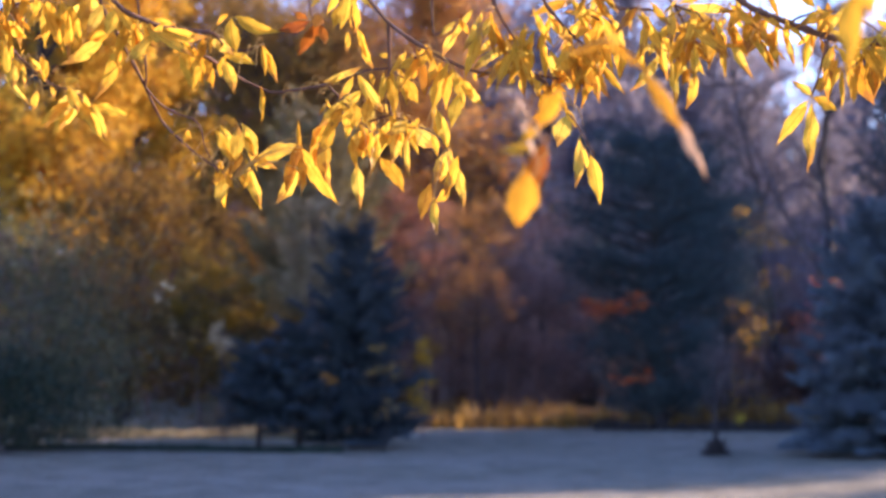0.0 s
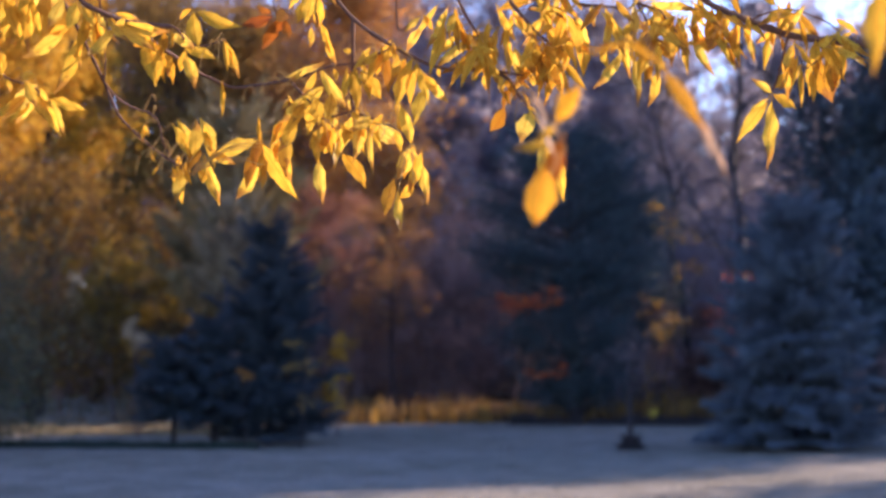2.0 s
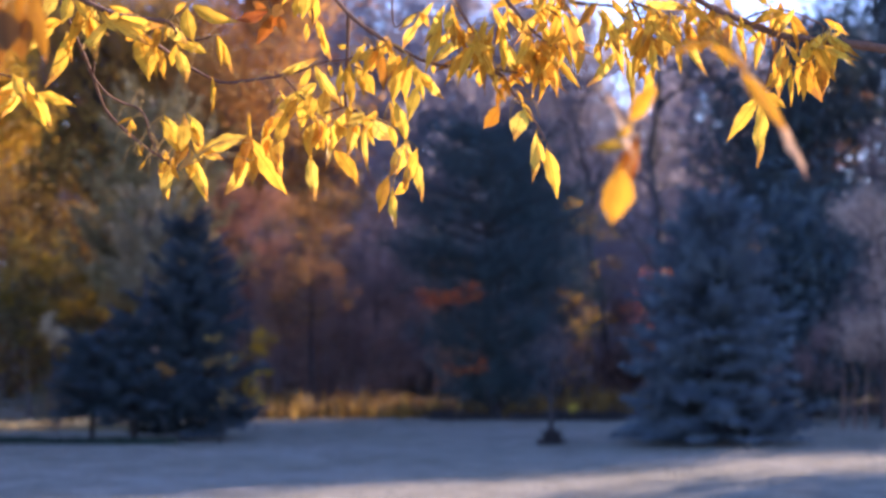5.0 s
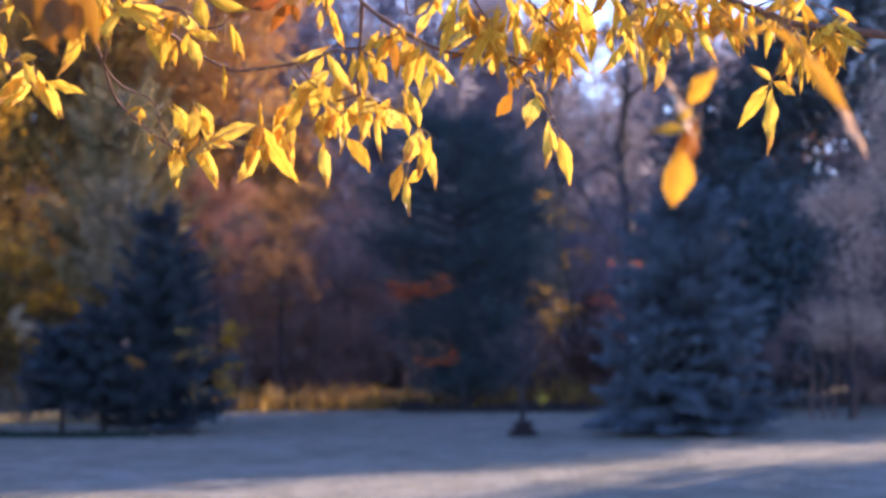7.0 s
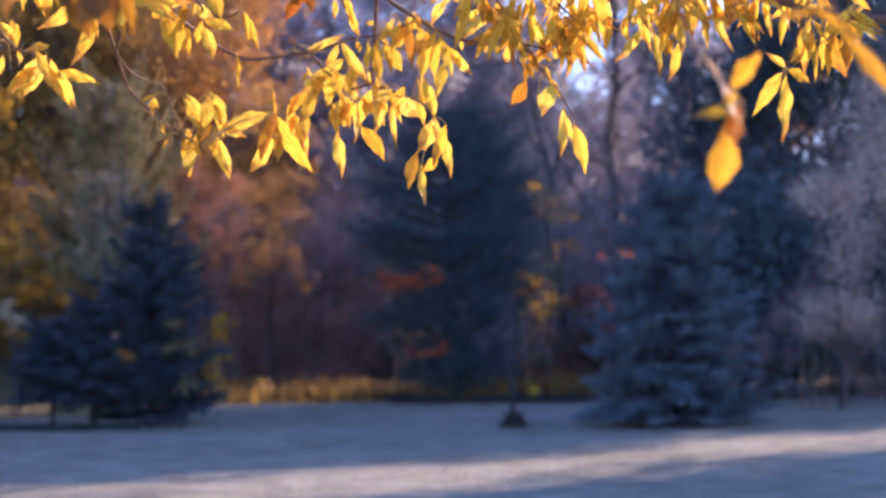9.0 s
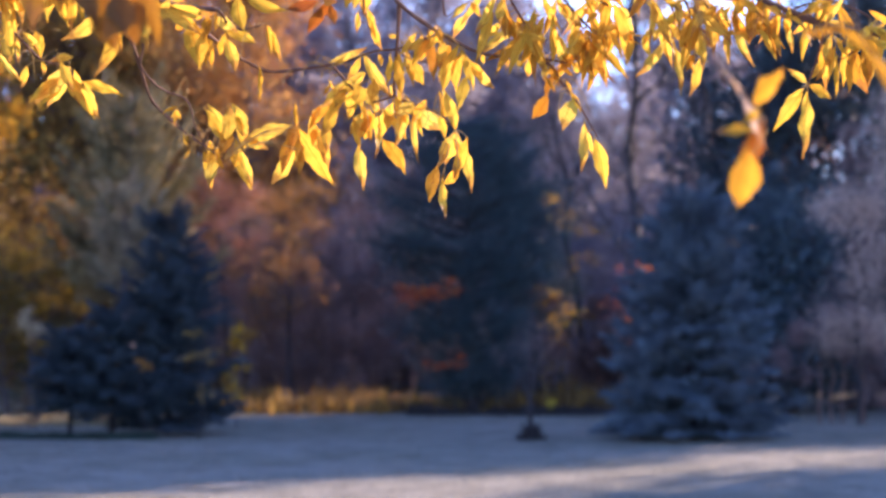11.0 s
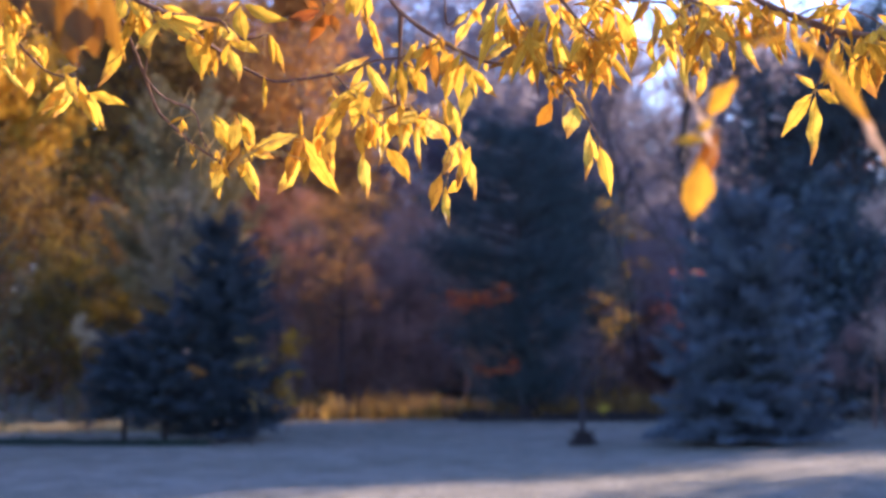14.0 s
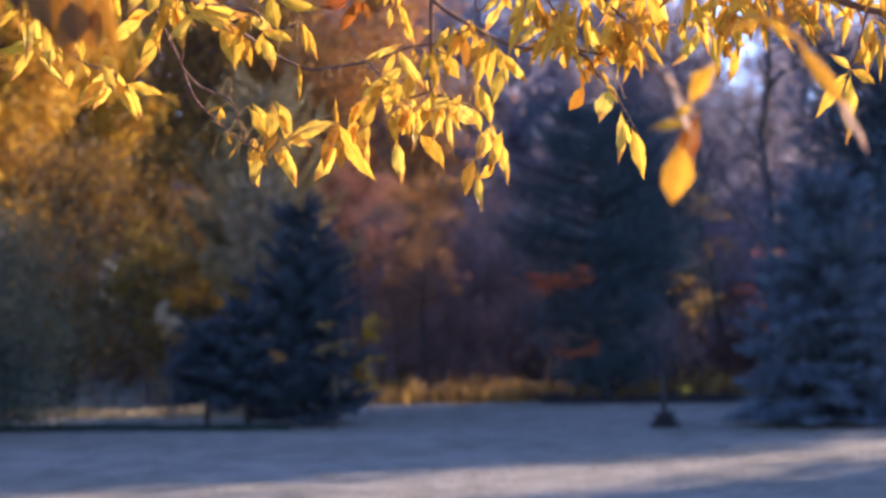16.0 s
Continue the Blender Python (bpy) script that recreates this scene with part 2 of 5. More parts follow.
def conifer(name, label, x, y, height, radius, low, mat, wood, seed, whorls=20, per=9, power=0.6, rise=(-0.2, 0.4), curl=0.2, frond=0.36, needle=0.085, trunk=0.0, rough=1.0):
    """A spruce or fir: a straight stem, whorls of boughs, and on each bough flat rows of branchlets set with needles."""
    rng = np.random.default_rng(seed)
    top = tagged(new(name), label, name.split("_")[-1], GROUPS.get(label, ""))
    top.location = (x, y, 0)
    r0 = trunk or height * 0.017
    tb = Tubes(7)
    tb.add([(0, 0, -0.1), (0.02, 0, height * 0.4), (0, 0.02, height)], [r0 * 1.2, r0 * 0.8, r0 * 0.12])
    piece("trunk", tb.mesh("trunk", wood), top)
    cs, ax = [], []
    q = np.linspace(0, 1, 6)
    up = np.array([0, 0, 1.0])
    for k in range(whorls):
        f = min(max((k + rng.uniform(-0.35, 0.35)) / whorls, 0), 0.985)
        count = per if f < 0.75 else max(4, per - 3)
        for a in np.linspace(0, 2 * math.pi, count, endpoint=False) + rng.uniform(0, 6):
            a += rng.normal() * 0.18
            z = low + (height - low) * min(0.99, max(0, f + rng.uniform(-1.1, 1.1) / whorls))
            reach = (radius * (1 - f) ** power + 0.05) * rng.uniform(1 - 0.5 * rough, 1 + 0.18 * rough)
            out = np.array([math.cos(a), math.sin(a), 0])
            side = np.cross(out, up)
            slope = rise[0] + (rise[1] - rise[0]) * f + rng.normal() * 0.17 * rough
            line = up * z + out * reach * q[:, None] + up * (reach * (slope * q + curl * q ** 3))[:, None]
            line[:, 2] = np.maximum(line[:, 2], 0.05)
            stick = Tubes(4)
            stick.add(line, np.linspace(0.02, 0.004, 6) * (0.5 + height / 8))
            piece("bough", stick.mesh("bough", wood), top)
            m = int(9 + reach * 15)
            u = np.linspace(0.14, 1.0, m)
            foot = np.stack([np.interp(u, q, line[:, i]) for i in range(3)], 1)
            way = np.where(np.arange(m) % 2, 1.0, -1.0)[:, None] * np.where(u > 0.97, 0.0, 1.0)[:, None]
            lie = out * 0.8 + side * way * rng.uniform(0.5, 1.0, (m, 1)) + up * (slope + 0.1 + rng.normal(size=(m, 1)) * 0.22)
            lie /= np.linalg.norm(lie, axis=1)[:, None]
            far = (frond * reach * (1.05 - 0.75 * u) + 0.07) * rng.uniform(0.7, 1.2, m)
            n = max(3, int(far.mean() / 0.05))
            s = np.linspace(0.1, 1, n)
            c = foot[:, None] + lie[:, None] * (far[:, None] * s[None])[:, :, None] - up * (0.12 * far[:, None] * s[None] ** 2)[:, :, None]
            for _ in range(2):
                cs.append((c + rng.normal(size=c.shape) * 0.016).reshape(-1, 3))
                ax.append((np.broadcast_to(lie[:, None], c.shape) + rng.normal(size=c.shape) * 0.3).reshape(-1, 3))
    c, a = np.concatenate(cs), np.concatenate(ax)
    keep = c[:, 2] > 0.03
    v, f = leaf_cards(rng, c[keep], needle * 1.3, needle * 0.42, a[keep], 0.2)
    piece("crown", mesh_of("crown", v, f, mat), top)
    return top


def plume_pine(name, label, x, y, height, profile, mat, wood, seed, boughs=60, plume=0.2, needles=80, rise=0.12, trunk=0.0, needle=0.11):
    """A pine: boughs lying out in tiers, each ending in flat plumes of needles. The profile gives the reach at shares of the height."""
    rng = np.random.default_rng(seed)
    top = tagged(new(name), label, name.split("_")[-1], GROUPS.get(label, ""))
    top.location = (x, y, 0)
    r0 = trunk or height * 0.02
    stem = bent(rng, np.array([0, 0, -0.1]), np.array([rng.normal() * 0.15, 0, height * 0.97]), 8, 0.008)
    tb = Tubes(8)
    tb.add(stem, np.linspace(r0 * 1.2, r0 * 0.15, 8))
    piece("trunk", tb.mesh("trunk", wood), top)
    shares, reaches = zip(*profile)
    q = np.linspace(0, 1, 5)
    cs, ax = [], []
    for k in range(boughs):
        f = shares[0] + (shares[-1] - shares[0]) * (k + rng.uniform(0, 1)) / boughs
        reach = np.interp(f, shares, reaches) * rng.uniform(0.52, 1.18)
        a = k * 2.4 + rng.normal() * 0.3
        out = np.array([math.cos(a), math.sin(a), 0])
        side = np.array([-out[1], out[0], 0])
        z = height * f
        foot = np.array([np.interp(z, stem[:, 2], stem[:, i]) for i in range(3)])
        line = foot + out * reach * q[:, None] + np.array([0, 0, 1]) * (reach * (rise * q + 0.1 * q ** 3 + rng.normal() * 0.16 * q))[:, None]
        limbs = Tubes(4)
        limbs.add(line, np.linspace(r0 * 0.32, r0 * 0.06, 5))
        for u in np.linspace(0.35, 1.0, 3 + int(reach * 2.2)):
            base = np.array([np.interp(u, q, line[:, i]) for i in range(3)])
            for w in (-1, 1):
                end = base + (side * w * rng.uniform(0.3, 1.0) + out * 0.45 + np.array([0, 0, 0.12])) * (0.15 + 0.28 * reach * (1.15 - u))
                limbs.add(np.stack([base, (base + end) / 2, end]), np.array([0.1, 0.07, 0.04]) * r0)
                n = int(needles * rng.uniform(0.6, 1.3))
                cs.append(end + rng.normal(size=(n, 3)) * plume * np.array([1, 1, 0.5]))
                ax.append(np.tile(out * 0.5 + side * w * 0.3 + np.array([0, 0, 0.5]), (n, 1)))
        piece("bough", limbs.mesh("bough", wood), top)
    v, f = leaf_cards(rng, np.concatenate(cs), needle, needle * 0.3, np.concatenate(ax), 0.5)
    piece("crown", mesh_of("crown", v, f, mat), top)
    return top


def sparse_tree(name, label, x, y, height, clumps, mat, wood, seed, size=0.1, trunk=0.03, twigs=5):
    """A small tree whose last leaves hang in clumps: (across, along, height, half width, half height, leaves) for each."""
    rng = np.random.default_rng(seed)
    top = tagged(new(name), label, name.split("_")[-1], GROUPS.get(label, ""))
    top.location = (x, y, 0)
    stem = bent(rng, np.array([0, 0, -0.1]), np.array([rng.normal() * 0.1, 0, height]), 7, 0.015)
    tb = Tubes(6)
    tb.add(stem, np.linspace(trunk * 1.2, trunk * 0.2, 7))
    piece("trunk", tb.mesh("trunk", wood), top)
    cs = []
    for dx, dy, z, rx, rz, n in clumps:
        limbs = Tubes(4)
        root_z = max(0.1, min(height, z - 0.35 * abs(dx) - 0.15))
        root = np.array([np.interp(root_z, stem[:, 2], stem[:, i]) for i in range(3)])
        heart = np.array([dx, dy, z])
        limbs.add(bent(rng, root, heart, 5, 0.05), np.linspace(trunk * 0.45, trunk * 0.12, 5))
        ends = heart + rng.normal(size=(twigs, 3)) * np.array([rx, rx * 0.7, rz]) * 0.8
        for e in ends:
            limbs.add(bent(rng, heart, e, 3, 0.08), np.array([0.12, 0.09, 0.05]) * trunk)
        piece("limb", limbs.mesh("limb", wood), top)
        cs.append(ends[rng.integers(0, twigs, n)] + rng.normal(size=(n, 3)) * np.array([rx, rx * 0.7, rz]) * 0.55)
    v, f = leaf_cards(rng, np.concatenate(cs), size, size * 0.6, np.array([0, 0, -0.4]))
    piece("crown", mesh_of("crown", v, f, mat), top)
    return top


def bare_tree(name, label, x, y, height, spread, wood, seed, levels=4, trunk=0.0, lean=0.0, first=0.3, leaves=0, mat=None, size=0.1, near=False):
    """A leafless tree: a stem that forks down to fine twigs; a few leaves may cling to it."""
    rng = np.random.default_rng(seed)
    top = tagged(new(name), label, name.split("_")[-1], GROUPS.get(label, ""))
    top.location = (x, y, 0)
    r0 = trunk or height * 0.012
    stem = bent(rng, np.array([0, 0, -0.1]), np.array([lean * height, 0, height]), 9, 0.008)
    tb = Tubes(7)
    tb.add(stem, np.linspace(r0 * 1.2, r0 * 0.12, 9))
    piece("trunk", tb.mesh("trunk", wood), top)
    tips = []

    def grow(line, r, level, tubes=None):
        n = (0, 4, 5, 5, 13)[level] + (int(height) if level == levels else 0)
        for _ in range(n):
            if level == levels:
                tubes, stout = Tubes(3), Tubes(5)
            u = rng.uniform(first if level == levels else 0.25, 0.98)
            s = np.linspace(0, 1, len(line))
            p = np.array([np.interp(u, s, line[:, i]) for i in range(3)])
            along = line[-1] - line[0]
            size_ = np.linalg.norm(along)
            d = rng.normal(size=3) * 0.75 + along / size_ * (0.9 if level < levels else 0.3) + np.array([0, 0, 0.45])
            d /= np.linalg.norm(d)
            ln = (spread * (1.15 - u * 0.75) if level == levels else size_ * 0.55) * rng.uniform(0.6, 1.15)
            child = bent(rng, p, p + d * ln, 4 if level > 2 else 3 if level == 2 else 2, 0.05)
            rc = r * (0.45 if level == levels else 0.5) * (1.2 - u * 0.6)
            (stout if near and level == levels else tubes).add(child, np.linspace(rc, rc * 0.3, len(child)))
            tips.append(child[-1])
            if level > 1:
                grow(child, rc, level - 1, tubes)
            if level == levels and near:
                limb_part = piece("limb", stout.mesh("limb", wood), top)
                tagged(piece("twig_spray", tubes.mesh("twig_spray", wood), limb_part), kind="stuff")
            elif level == levels:
                piece("limb", tubes.mesh("limb", wood), top)

    grow(stem, r0, levels)
    if leaves:
        tips = np.array(tips)
        c = tips[rng.integers(0, len(tips), leaves)] + rng.normal(size=(leaves, 3)) * 0.12
        v, f = leaf_cards(rng, c, size, size * 0.6)
        piece("crown", mesh_of("crown", v, f, mat), top)
    return top


# ---- the ash tree whose branches hang before the lawn ----
def leaf_skin(name, dark, mid, light, through_share=0.62, spots=0.3):
    """An autumn leaflet: a tone of its own, veins from the midrib, brown flecks, light passing through."""
    m, t, p, out = material(name)
    info = t.nodes.new("ShaderNodeObjectInfo")
    tone = ramp(t, info.outputs["Random"], [(0, dark), (0.5, mid), (1, light)])
    uv = t.nodes.new("ShaderNodeTexCoord")
    sep = t.nodes.new("ShaderNodeSeparateXYZ")
    t.links.new(uv.outputs["Generated"], sep.inputs[0])
    off = t.nodes.new("ShaderNodeMath")
    off.operation = "SUBTRACT"
    t.links.new(sep.outputs[1], off.inputs[0])
    off.inputs[1].default_value = 0.5
    side = t.nodes.new("ShaderNodeMath")
    side.operation = "ABSOLUTE"
    t.links.new(off.outputs[0], side.inputs[0])
    slant = t.nodes.new("ShaderNodeMath")
    slant.operation = "MULTIPLY_ADD"
    t.links.new(side.outputs[0], slant.inputs[0])
    slant.inputs[1].default_value = -0.28
    t.links.new(sep.outputs[0], slant.inputs[2])
    wave = t.nodes.new("ShaderNodeMath")
    wave.operation = "SINE"
    big = t.nodes.new("ShaderNodeMath")
    big.operation = "MULTIPLY"
    big.inputs[1].default_value = 75
    t.links.new(slant.outputs[0], big.inputs[0])
    t.links.new(big.outputs[0], wave.inputs[0])
    veins = ramp(t, wave.outputs[0], [(0.0, (0.93, 0.91, 0.84)), (0.85, (1, 1, 1))])
    rib = ramp(t, side.outputs[0], [(0.015, (0.75, 0.6, 0.35)), (0.05, (1, 1, 1))])
    mottle = ramp(t, noise_tex(t, 5, 4, 0.6), [(0.35, (0.72, 0.62, 0.4)), (0.6, (1, 1, 1))])
    fleck = ramp(t, noise_tex(t, 13, 3, 0.5), [(0.62, (0, 0, 0)), (0.7, (spots, spots, spots))])
    col = mix(t, mix(t, tone, veins, 0.7, "MULTIPLY"), rib, 0.8, "MULTIPLY")
    col = mix(t, col, mottle, 0.55, "MULTIPLY")
    col = mix(t, col, (0.2, 0.07, 0.02), fleck)
    tip = t.nodes.new("ShaderNodeMath")
    tip.operation = "MULTIPLY_ADD"
    t.links.new(noise_tex(t, 6, 3, 0.6), tip.inputs[0])
    tip.inputs[1].default_value = 0.55
    t.links.new(sep.outputs[0], tip.inputs[2])
    dry = ramp(t, tip.outputs[0], [(0.0, (0, 0, 0)), (0.93, (0, 0, 0)), (0.99, (0.75, 0.75, 0.75))])
    far_end = t.nodes.new("ShaderNodeMath")
    far_end.operation = "GREATER_THAN"
    t.links.new(info.outputs["Random"], far_end.inputs[0])
    far_end.inputs[1].default_value = 0.55
    col = mix(t, col, mix(t, col, (0.34, 0.14, 0.03), dry), far_end.outputs[0])
    t.links.new(col, p.inputs["Base Color"])
    p.inputs["Roughness"].default_value = 0.55
    p.inputs["Specular IOR Level"].default_value = 0.3
    bump(t, wave.outputs[0], 0.1, 0.01, p)
    tr = t.nodes.new("ShaderNodeBsdfTranslucent")
    t.links.new(col, tr.inputs[0])
    mx = t.nodes.new("ShaderNodeMixShader")
    mx.inputs[0].default_value = through_share
    t.links.new(p.outputs[0], mx.inputs[1])
    t.links.new(tr.outputs[0], mx.inputs[2])
    t.links.new(mx.outputs[0], out.inputs[0])
    return m


def leaflet_shapes(mat, count, seed):
    """Leaflets of unit length and width along x: a pointed oval, folded at the midrib, curled and twisted, each a little different."""
    rng = np.random.default_rng(seed)
    shapes = []
    for _ in range(count):
        n, across = 15, np.array([-1, -0.55, 0, 0.55, 1.0])
        s = np.linspace(0, 1, n + 1)
        swell = s ** rng.uniform(0.85, 1.2)
        w = np.interp(swell, (0, 0.06, 0.16, 0.3, 0.44, 0.58, 0.7, 0.8, 0.9, 1), (0.03, 0.2, 0.55, 0.88, 1.0, 0.93, 0.7, 0.44, 0.18, 0.01)) * 0.5
        curl, twist, fold = rng.normal() * 0.1 - 0.04, rng.normal() * 0.3, rng.uniform(0.1, 0.5)
        sway = rng.normal() * 0.09
        wave = rng.uniform(0, 0.06)
        ph = rng.uniform(0, 6.28, 3)
        v = []
        for i, si in enumerate(s):
            a = twist * si
            for k, c in enumerate(across):
                y = c * w[i] * (1 + 0.08 * math.sin(8 * si + c + ph[0]) + 0.06 * math.sin(23 * si + 2 * c + ph[1]) + 0.05 * math.sin(41 * si + 5 * c + ph[2]))
                z = abs(c) * w[i] * fold * 0.3 + wave * math.sin(14 * si + 3 * c) * abs(c) * 0.5
                yy, zz = y * math.cos(a) - z * math.sin(a) * 3, z * math.cos(a) + y * math.sin(a) * 0.3
                v.append((si, yy + sway * math.sin(math.pi * si) , zz + curl * math.sin(math.pi * si * 0.9)))
        i = (np.arange(n)[:, None] * 5 + np.arange(4)[None]).ravel()[:, None]
        shapes.append(mesh_of("leaflet", v, i + np.array([0, 1, 6, 5]), mat, True))
    return shapes


GOLDEN = leaflet_shapes(leaf_skin("golden_leaf", (0.72, 0.43, 0.03), (0.8, 0.54, 0.05), (0.86, 0.63, 0.095)), 9, 1)
# amber and browned tones also hold some shade of overlapping leaflets
AMBER = leaflet_shapes(leaf_skin("amber_leaf", (0.66, 0.33, 0.018), (0.77, 0.45, 0.03), (0.84, 0.56, 0.06)), 7, 2)
BROWN_SHADED = leaflet_shapes(leaf_skin("browned_shaded_leaf", (0.4, 0.17, 0.012), (0.56, 0.29, 0.016), (0.72, 0.42, 0.03), 0.45, 0.85), 6, 3)
PALE = leaflet_shapes(leaf_skin("pale_leaf", (0.66, 0.38, 0.03), (0.77, 0.49, 0.045), (0.84, 0.58, 0.08)), 6, 4)
WITHERED = leaflet_shapes(leaf_skin("withered_leaf", (0.12, 0.05, 0.008), (0.2, 0.085, 0.01), (0.32, 0.15, 0.015), 0.3, 0.5), 4, 6)
SCORCHED = leaflet_shapes(leaf_skin("scorched_leaf", (0.30, 0.12, 0.006), (0.42, 0.185, 0.008), (0.52, 0.25, 0.012), 0.45, 0.6), 4, 8)
RUST = leaflet_shapes(leaf_skin("rust_leaf", (0.28, 0.075, 0.008), (0.4, 0.12, 0.009), (0.52, 0.185, 0.015), 0.42, 0.5), 5, 5)
DRIED = leaflet_shapes(leaf_skin("dried_leaf", (0.56, 0.36, 0.22), (0.62, 0.45, 0.32), (0.68, 0.52, 0.4), 0.45, 0.4), 3, 7)
STALK = bark("yellow_stalk", (0.4, 0.22, 0.05), (0.65, 0.42, 0.12), 60)
TWIG_BARK = bark("twig_bark", (0.08, 0.036, 0.023), (0.25, 0.125, 0.075), 90)

ash = tagged(new("ash_tree"), "ash tree with drooping golden autumn leaflets on thin twigs", "tree")
ash.location = (1.95, 3.25, 0)
bpy.context.view_layer.update()
ash_rng = np.random.default_rng(77)
ash_twigs = []


def smooth_line(points, fine=4):
    """A smooth curve through the points."""
    p = np.asarray(points, float)
    q = np.vstack([2 * p[0] - p[1], p, 2 * p[-1] - p[-2]])
    made = []
    for i in range(1, len(q) - 2):
        for u in np.arange(fine) / fine:
            a, b, c, d = q[i - 1:i + 3]
            made.append(0.5 * (2 * b + (c - a) * u + (2 * a - 5 * b + 4 * c - d) * u * u + (3 * b - a - 3 * c + d) * u ** 3))
    return np.array(made + [p[-1]])


def ash_part(name):
    ob = new(name, bpy.data.meshes.new(name))
    ob.parent = ash
    ob.matrix_parent_inverse = ash.matrix_world.inverted()
    return ob


def twig(r0, r1, *points):
    """A twig along the points; its leaf stalks are added to it later."""
    line = smooth_line(points)
    tubes = Tubes(6)
    knots = 1 + 0.18 * ash_rng.normal(size=len(line)).clip(-1, 1.6)
    tubes.add(line, np.linspace(r0, r1, len(line)) * knots)
    ob = ash_part("twig")
    ash_twigs.append((ob, tubes, line, Tubes(4)))
    return ash_twigs[-1]


def leaf(on, base, tip, width, shapes, turn=0.5):
    """One leaflet from base to tip, with a stalk from the nearest point of its twig."""
    ob, tubes, line, stalks = on
    a, b = np.array(base), np.array(tip)
    near = line[np.argmin(np.linalg.norm(line - a, axis=1))]
    gap = np.linalg.norm(near - a)
    if gap > 0.003:
        arch = (near + a) / 2 + np.array([0, 0, 0.12 * gap])
        stalks.add(smooth_line([near, arch, a], 3), np.linspace(0.0007, 0.0005, 7))
    x = Vector(b - a)
    length = x.length * 1.07
    x.normalize()
    roll = ash_rng.uniform(-turn, turn)
    face = Vector((0, -1, 0))
    face = (face - x * face.dot(x)).normalized()
    n = Matrix.Rotation(roll, 3, x) @ face
    y = n.cross(x)
    wide = 0.94 * width / max(0.7, math.cos(roll))
    made = new("leaflet", shapes[ash_rng.integers(len(shapes))])
    made.parent = ob
    made.matrix_basis = Matrix((
        (x.x * length, y.x * wide, n.x * length, a[0]),
        (x.y * length, y.y * wide, n.y * length, a[1]),
        (x.z * length, y.z * wide, n.z * length, a[2]),
        (0, 0, 0, 1)))
    return made


def tuft(on, low, high, count, span, tones, size=0.066):
    """Leaflets hanging in threes to fives all along a stretch of a twig, from the share low of its length to high."""
    ob, tubes, line, stalks = on
    left = count
    while left > 0:
        p = line[min(len(line) - 1, int(ash_rng.uniform(low, high) * len(line)))]
        node = p + ash_rng.normal(size=3) * np.array([span, span * 0.8, span * 0.45])
        for _ in range(ash_rng.integers(3, 6)):
            d = ash_rng.normal(size=3) * np.array([0.62, 0.6, 0.45]) + np.array([0, 0, -0.95])
            d /= np.linalg.norm(d)
            s = size * ash_rng.uniform(0.6, 1.15)
            base = node + ash_rng.normal(size=3) * 0.007
            leaf(on, base, base + d * s, s * ash_rng.uniform(0.16, 0.25), tones[ash_rng.integers(len(tones))], 0.8)
            left -= 1


def bare_stalks(on, low, high, count):
    """Thin arched stalks that have lost their leaflets."""
    ob, tubes, line, stalks = on
    for _ in range(count):
        p = line[min(len(line) - 1, int(ash_rng.uniform(low, high) * len(line)))]
        out = ash_rng.normal(size=3) * np.array([1, 0.6, 0.5])
        out /= np.linalg.norm(out)
        s = ash_rng.uniform(0.015, 0.045)
        q = p + out * s * 0.6 + np.array([0, 0, s * 0.15])
        stalks.add(smooth_line([p, q, q + out * s * 0.25 + np.array([0, 0, -s * 0.5])], 4), np.linspace(0.0007, 0.0004, 9))


def limb(r0, r1, *points):
    ob = ash_part("limb")
    tubes = Tubes(10)
    line = smooth_line(points, 5)
    tubes.add(line, np.linspace(r0, r1, len(line)))
    ob.data = tubes.mesh("limb", BARK_GREY)
    return line


trunk_tubes = Tubes(14)
trunk_tubes.add(smooth_line([(1.95, 3.25, -0.15), (1.95, 3.25, 0.1), (1.93, 3.24, 1.0), (1.95, 3.27, 2.2), (2.0, 3.3, 4.2), (2.06, 3.36, 5.6), (2.02, 3.4, 7.0)]), np.linspace(0.16, 0.015, 25))
ash_part("trunk").data = trunk_tubes.mesh("trunk", BARK_GREY)
upper = limb(0.045, 0.008, (1.95, 3.27, 1.95), (1.3, 2.75, 2.25), (0.6, 2.46, 2.27), (-0.1, 2.44, 2.28), (-0.7, 2.43, 2.25), (-1.0, 2.43, 2.15))
side = limb(0.03, 0.0095, (1.94, 3.25, 1.6), (1.5, 2.8, 1.95), (1.1, 2.55, 2.02), (0.776, 2.43, 1.999))
fore = limb(0.04, 0.006, (1.95, 3.27, 2.3), (1.5, 2.2, 2.5), (0.7, 1.35, 2.35), (0.1, 1.25, 2.2), (-0.45, 1.36, 2.06))

# the crown above, out of sight
high_rng = np.random.default_rng(78)
high_ends = []
for k in range(11):
    z0 = 3.3 + 0.32 * k
    a = 2.4 * k
    reach = 1.35 - 0.09 * k
    tip = np.array([2.0 + math.cos(a) * reach, 3.3 + math.sin(a) * reach, max(4.7, z0 + 0.75)])
    line = limb(0.034 - 0.002 * k, 0.005, (2.0, 3.3, z0), tuple((np.array([2.0, 3.3, z0]) + tip) / 2 + np.array([0, 0, 0.12])), tuple(tip))
    high_ends += [line[-1], line[len(line) * 2 // 3], line[-1] + high_rng.normal(size=3) * 0.25]
high_ends = np.array(high_ends)
spots = high_ends[high_rng.integers(0, len(high_ends), 5000)] + high_rng.normal(size=(5000, 3)) * np.array([0.24, 0.24, 0.2])
v, f = leaf_cards(high_rng, spots[spots[:, 2] > 4.2], 0.06, 0.022, np.array([0, 0, -0.6]))
ash_part("crown").data = mesh_of("crown", v, f, GOLD)
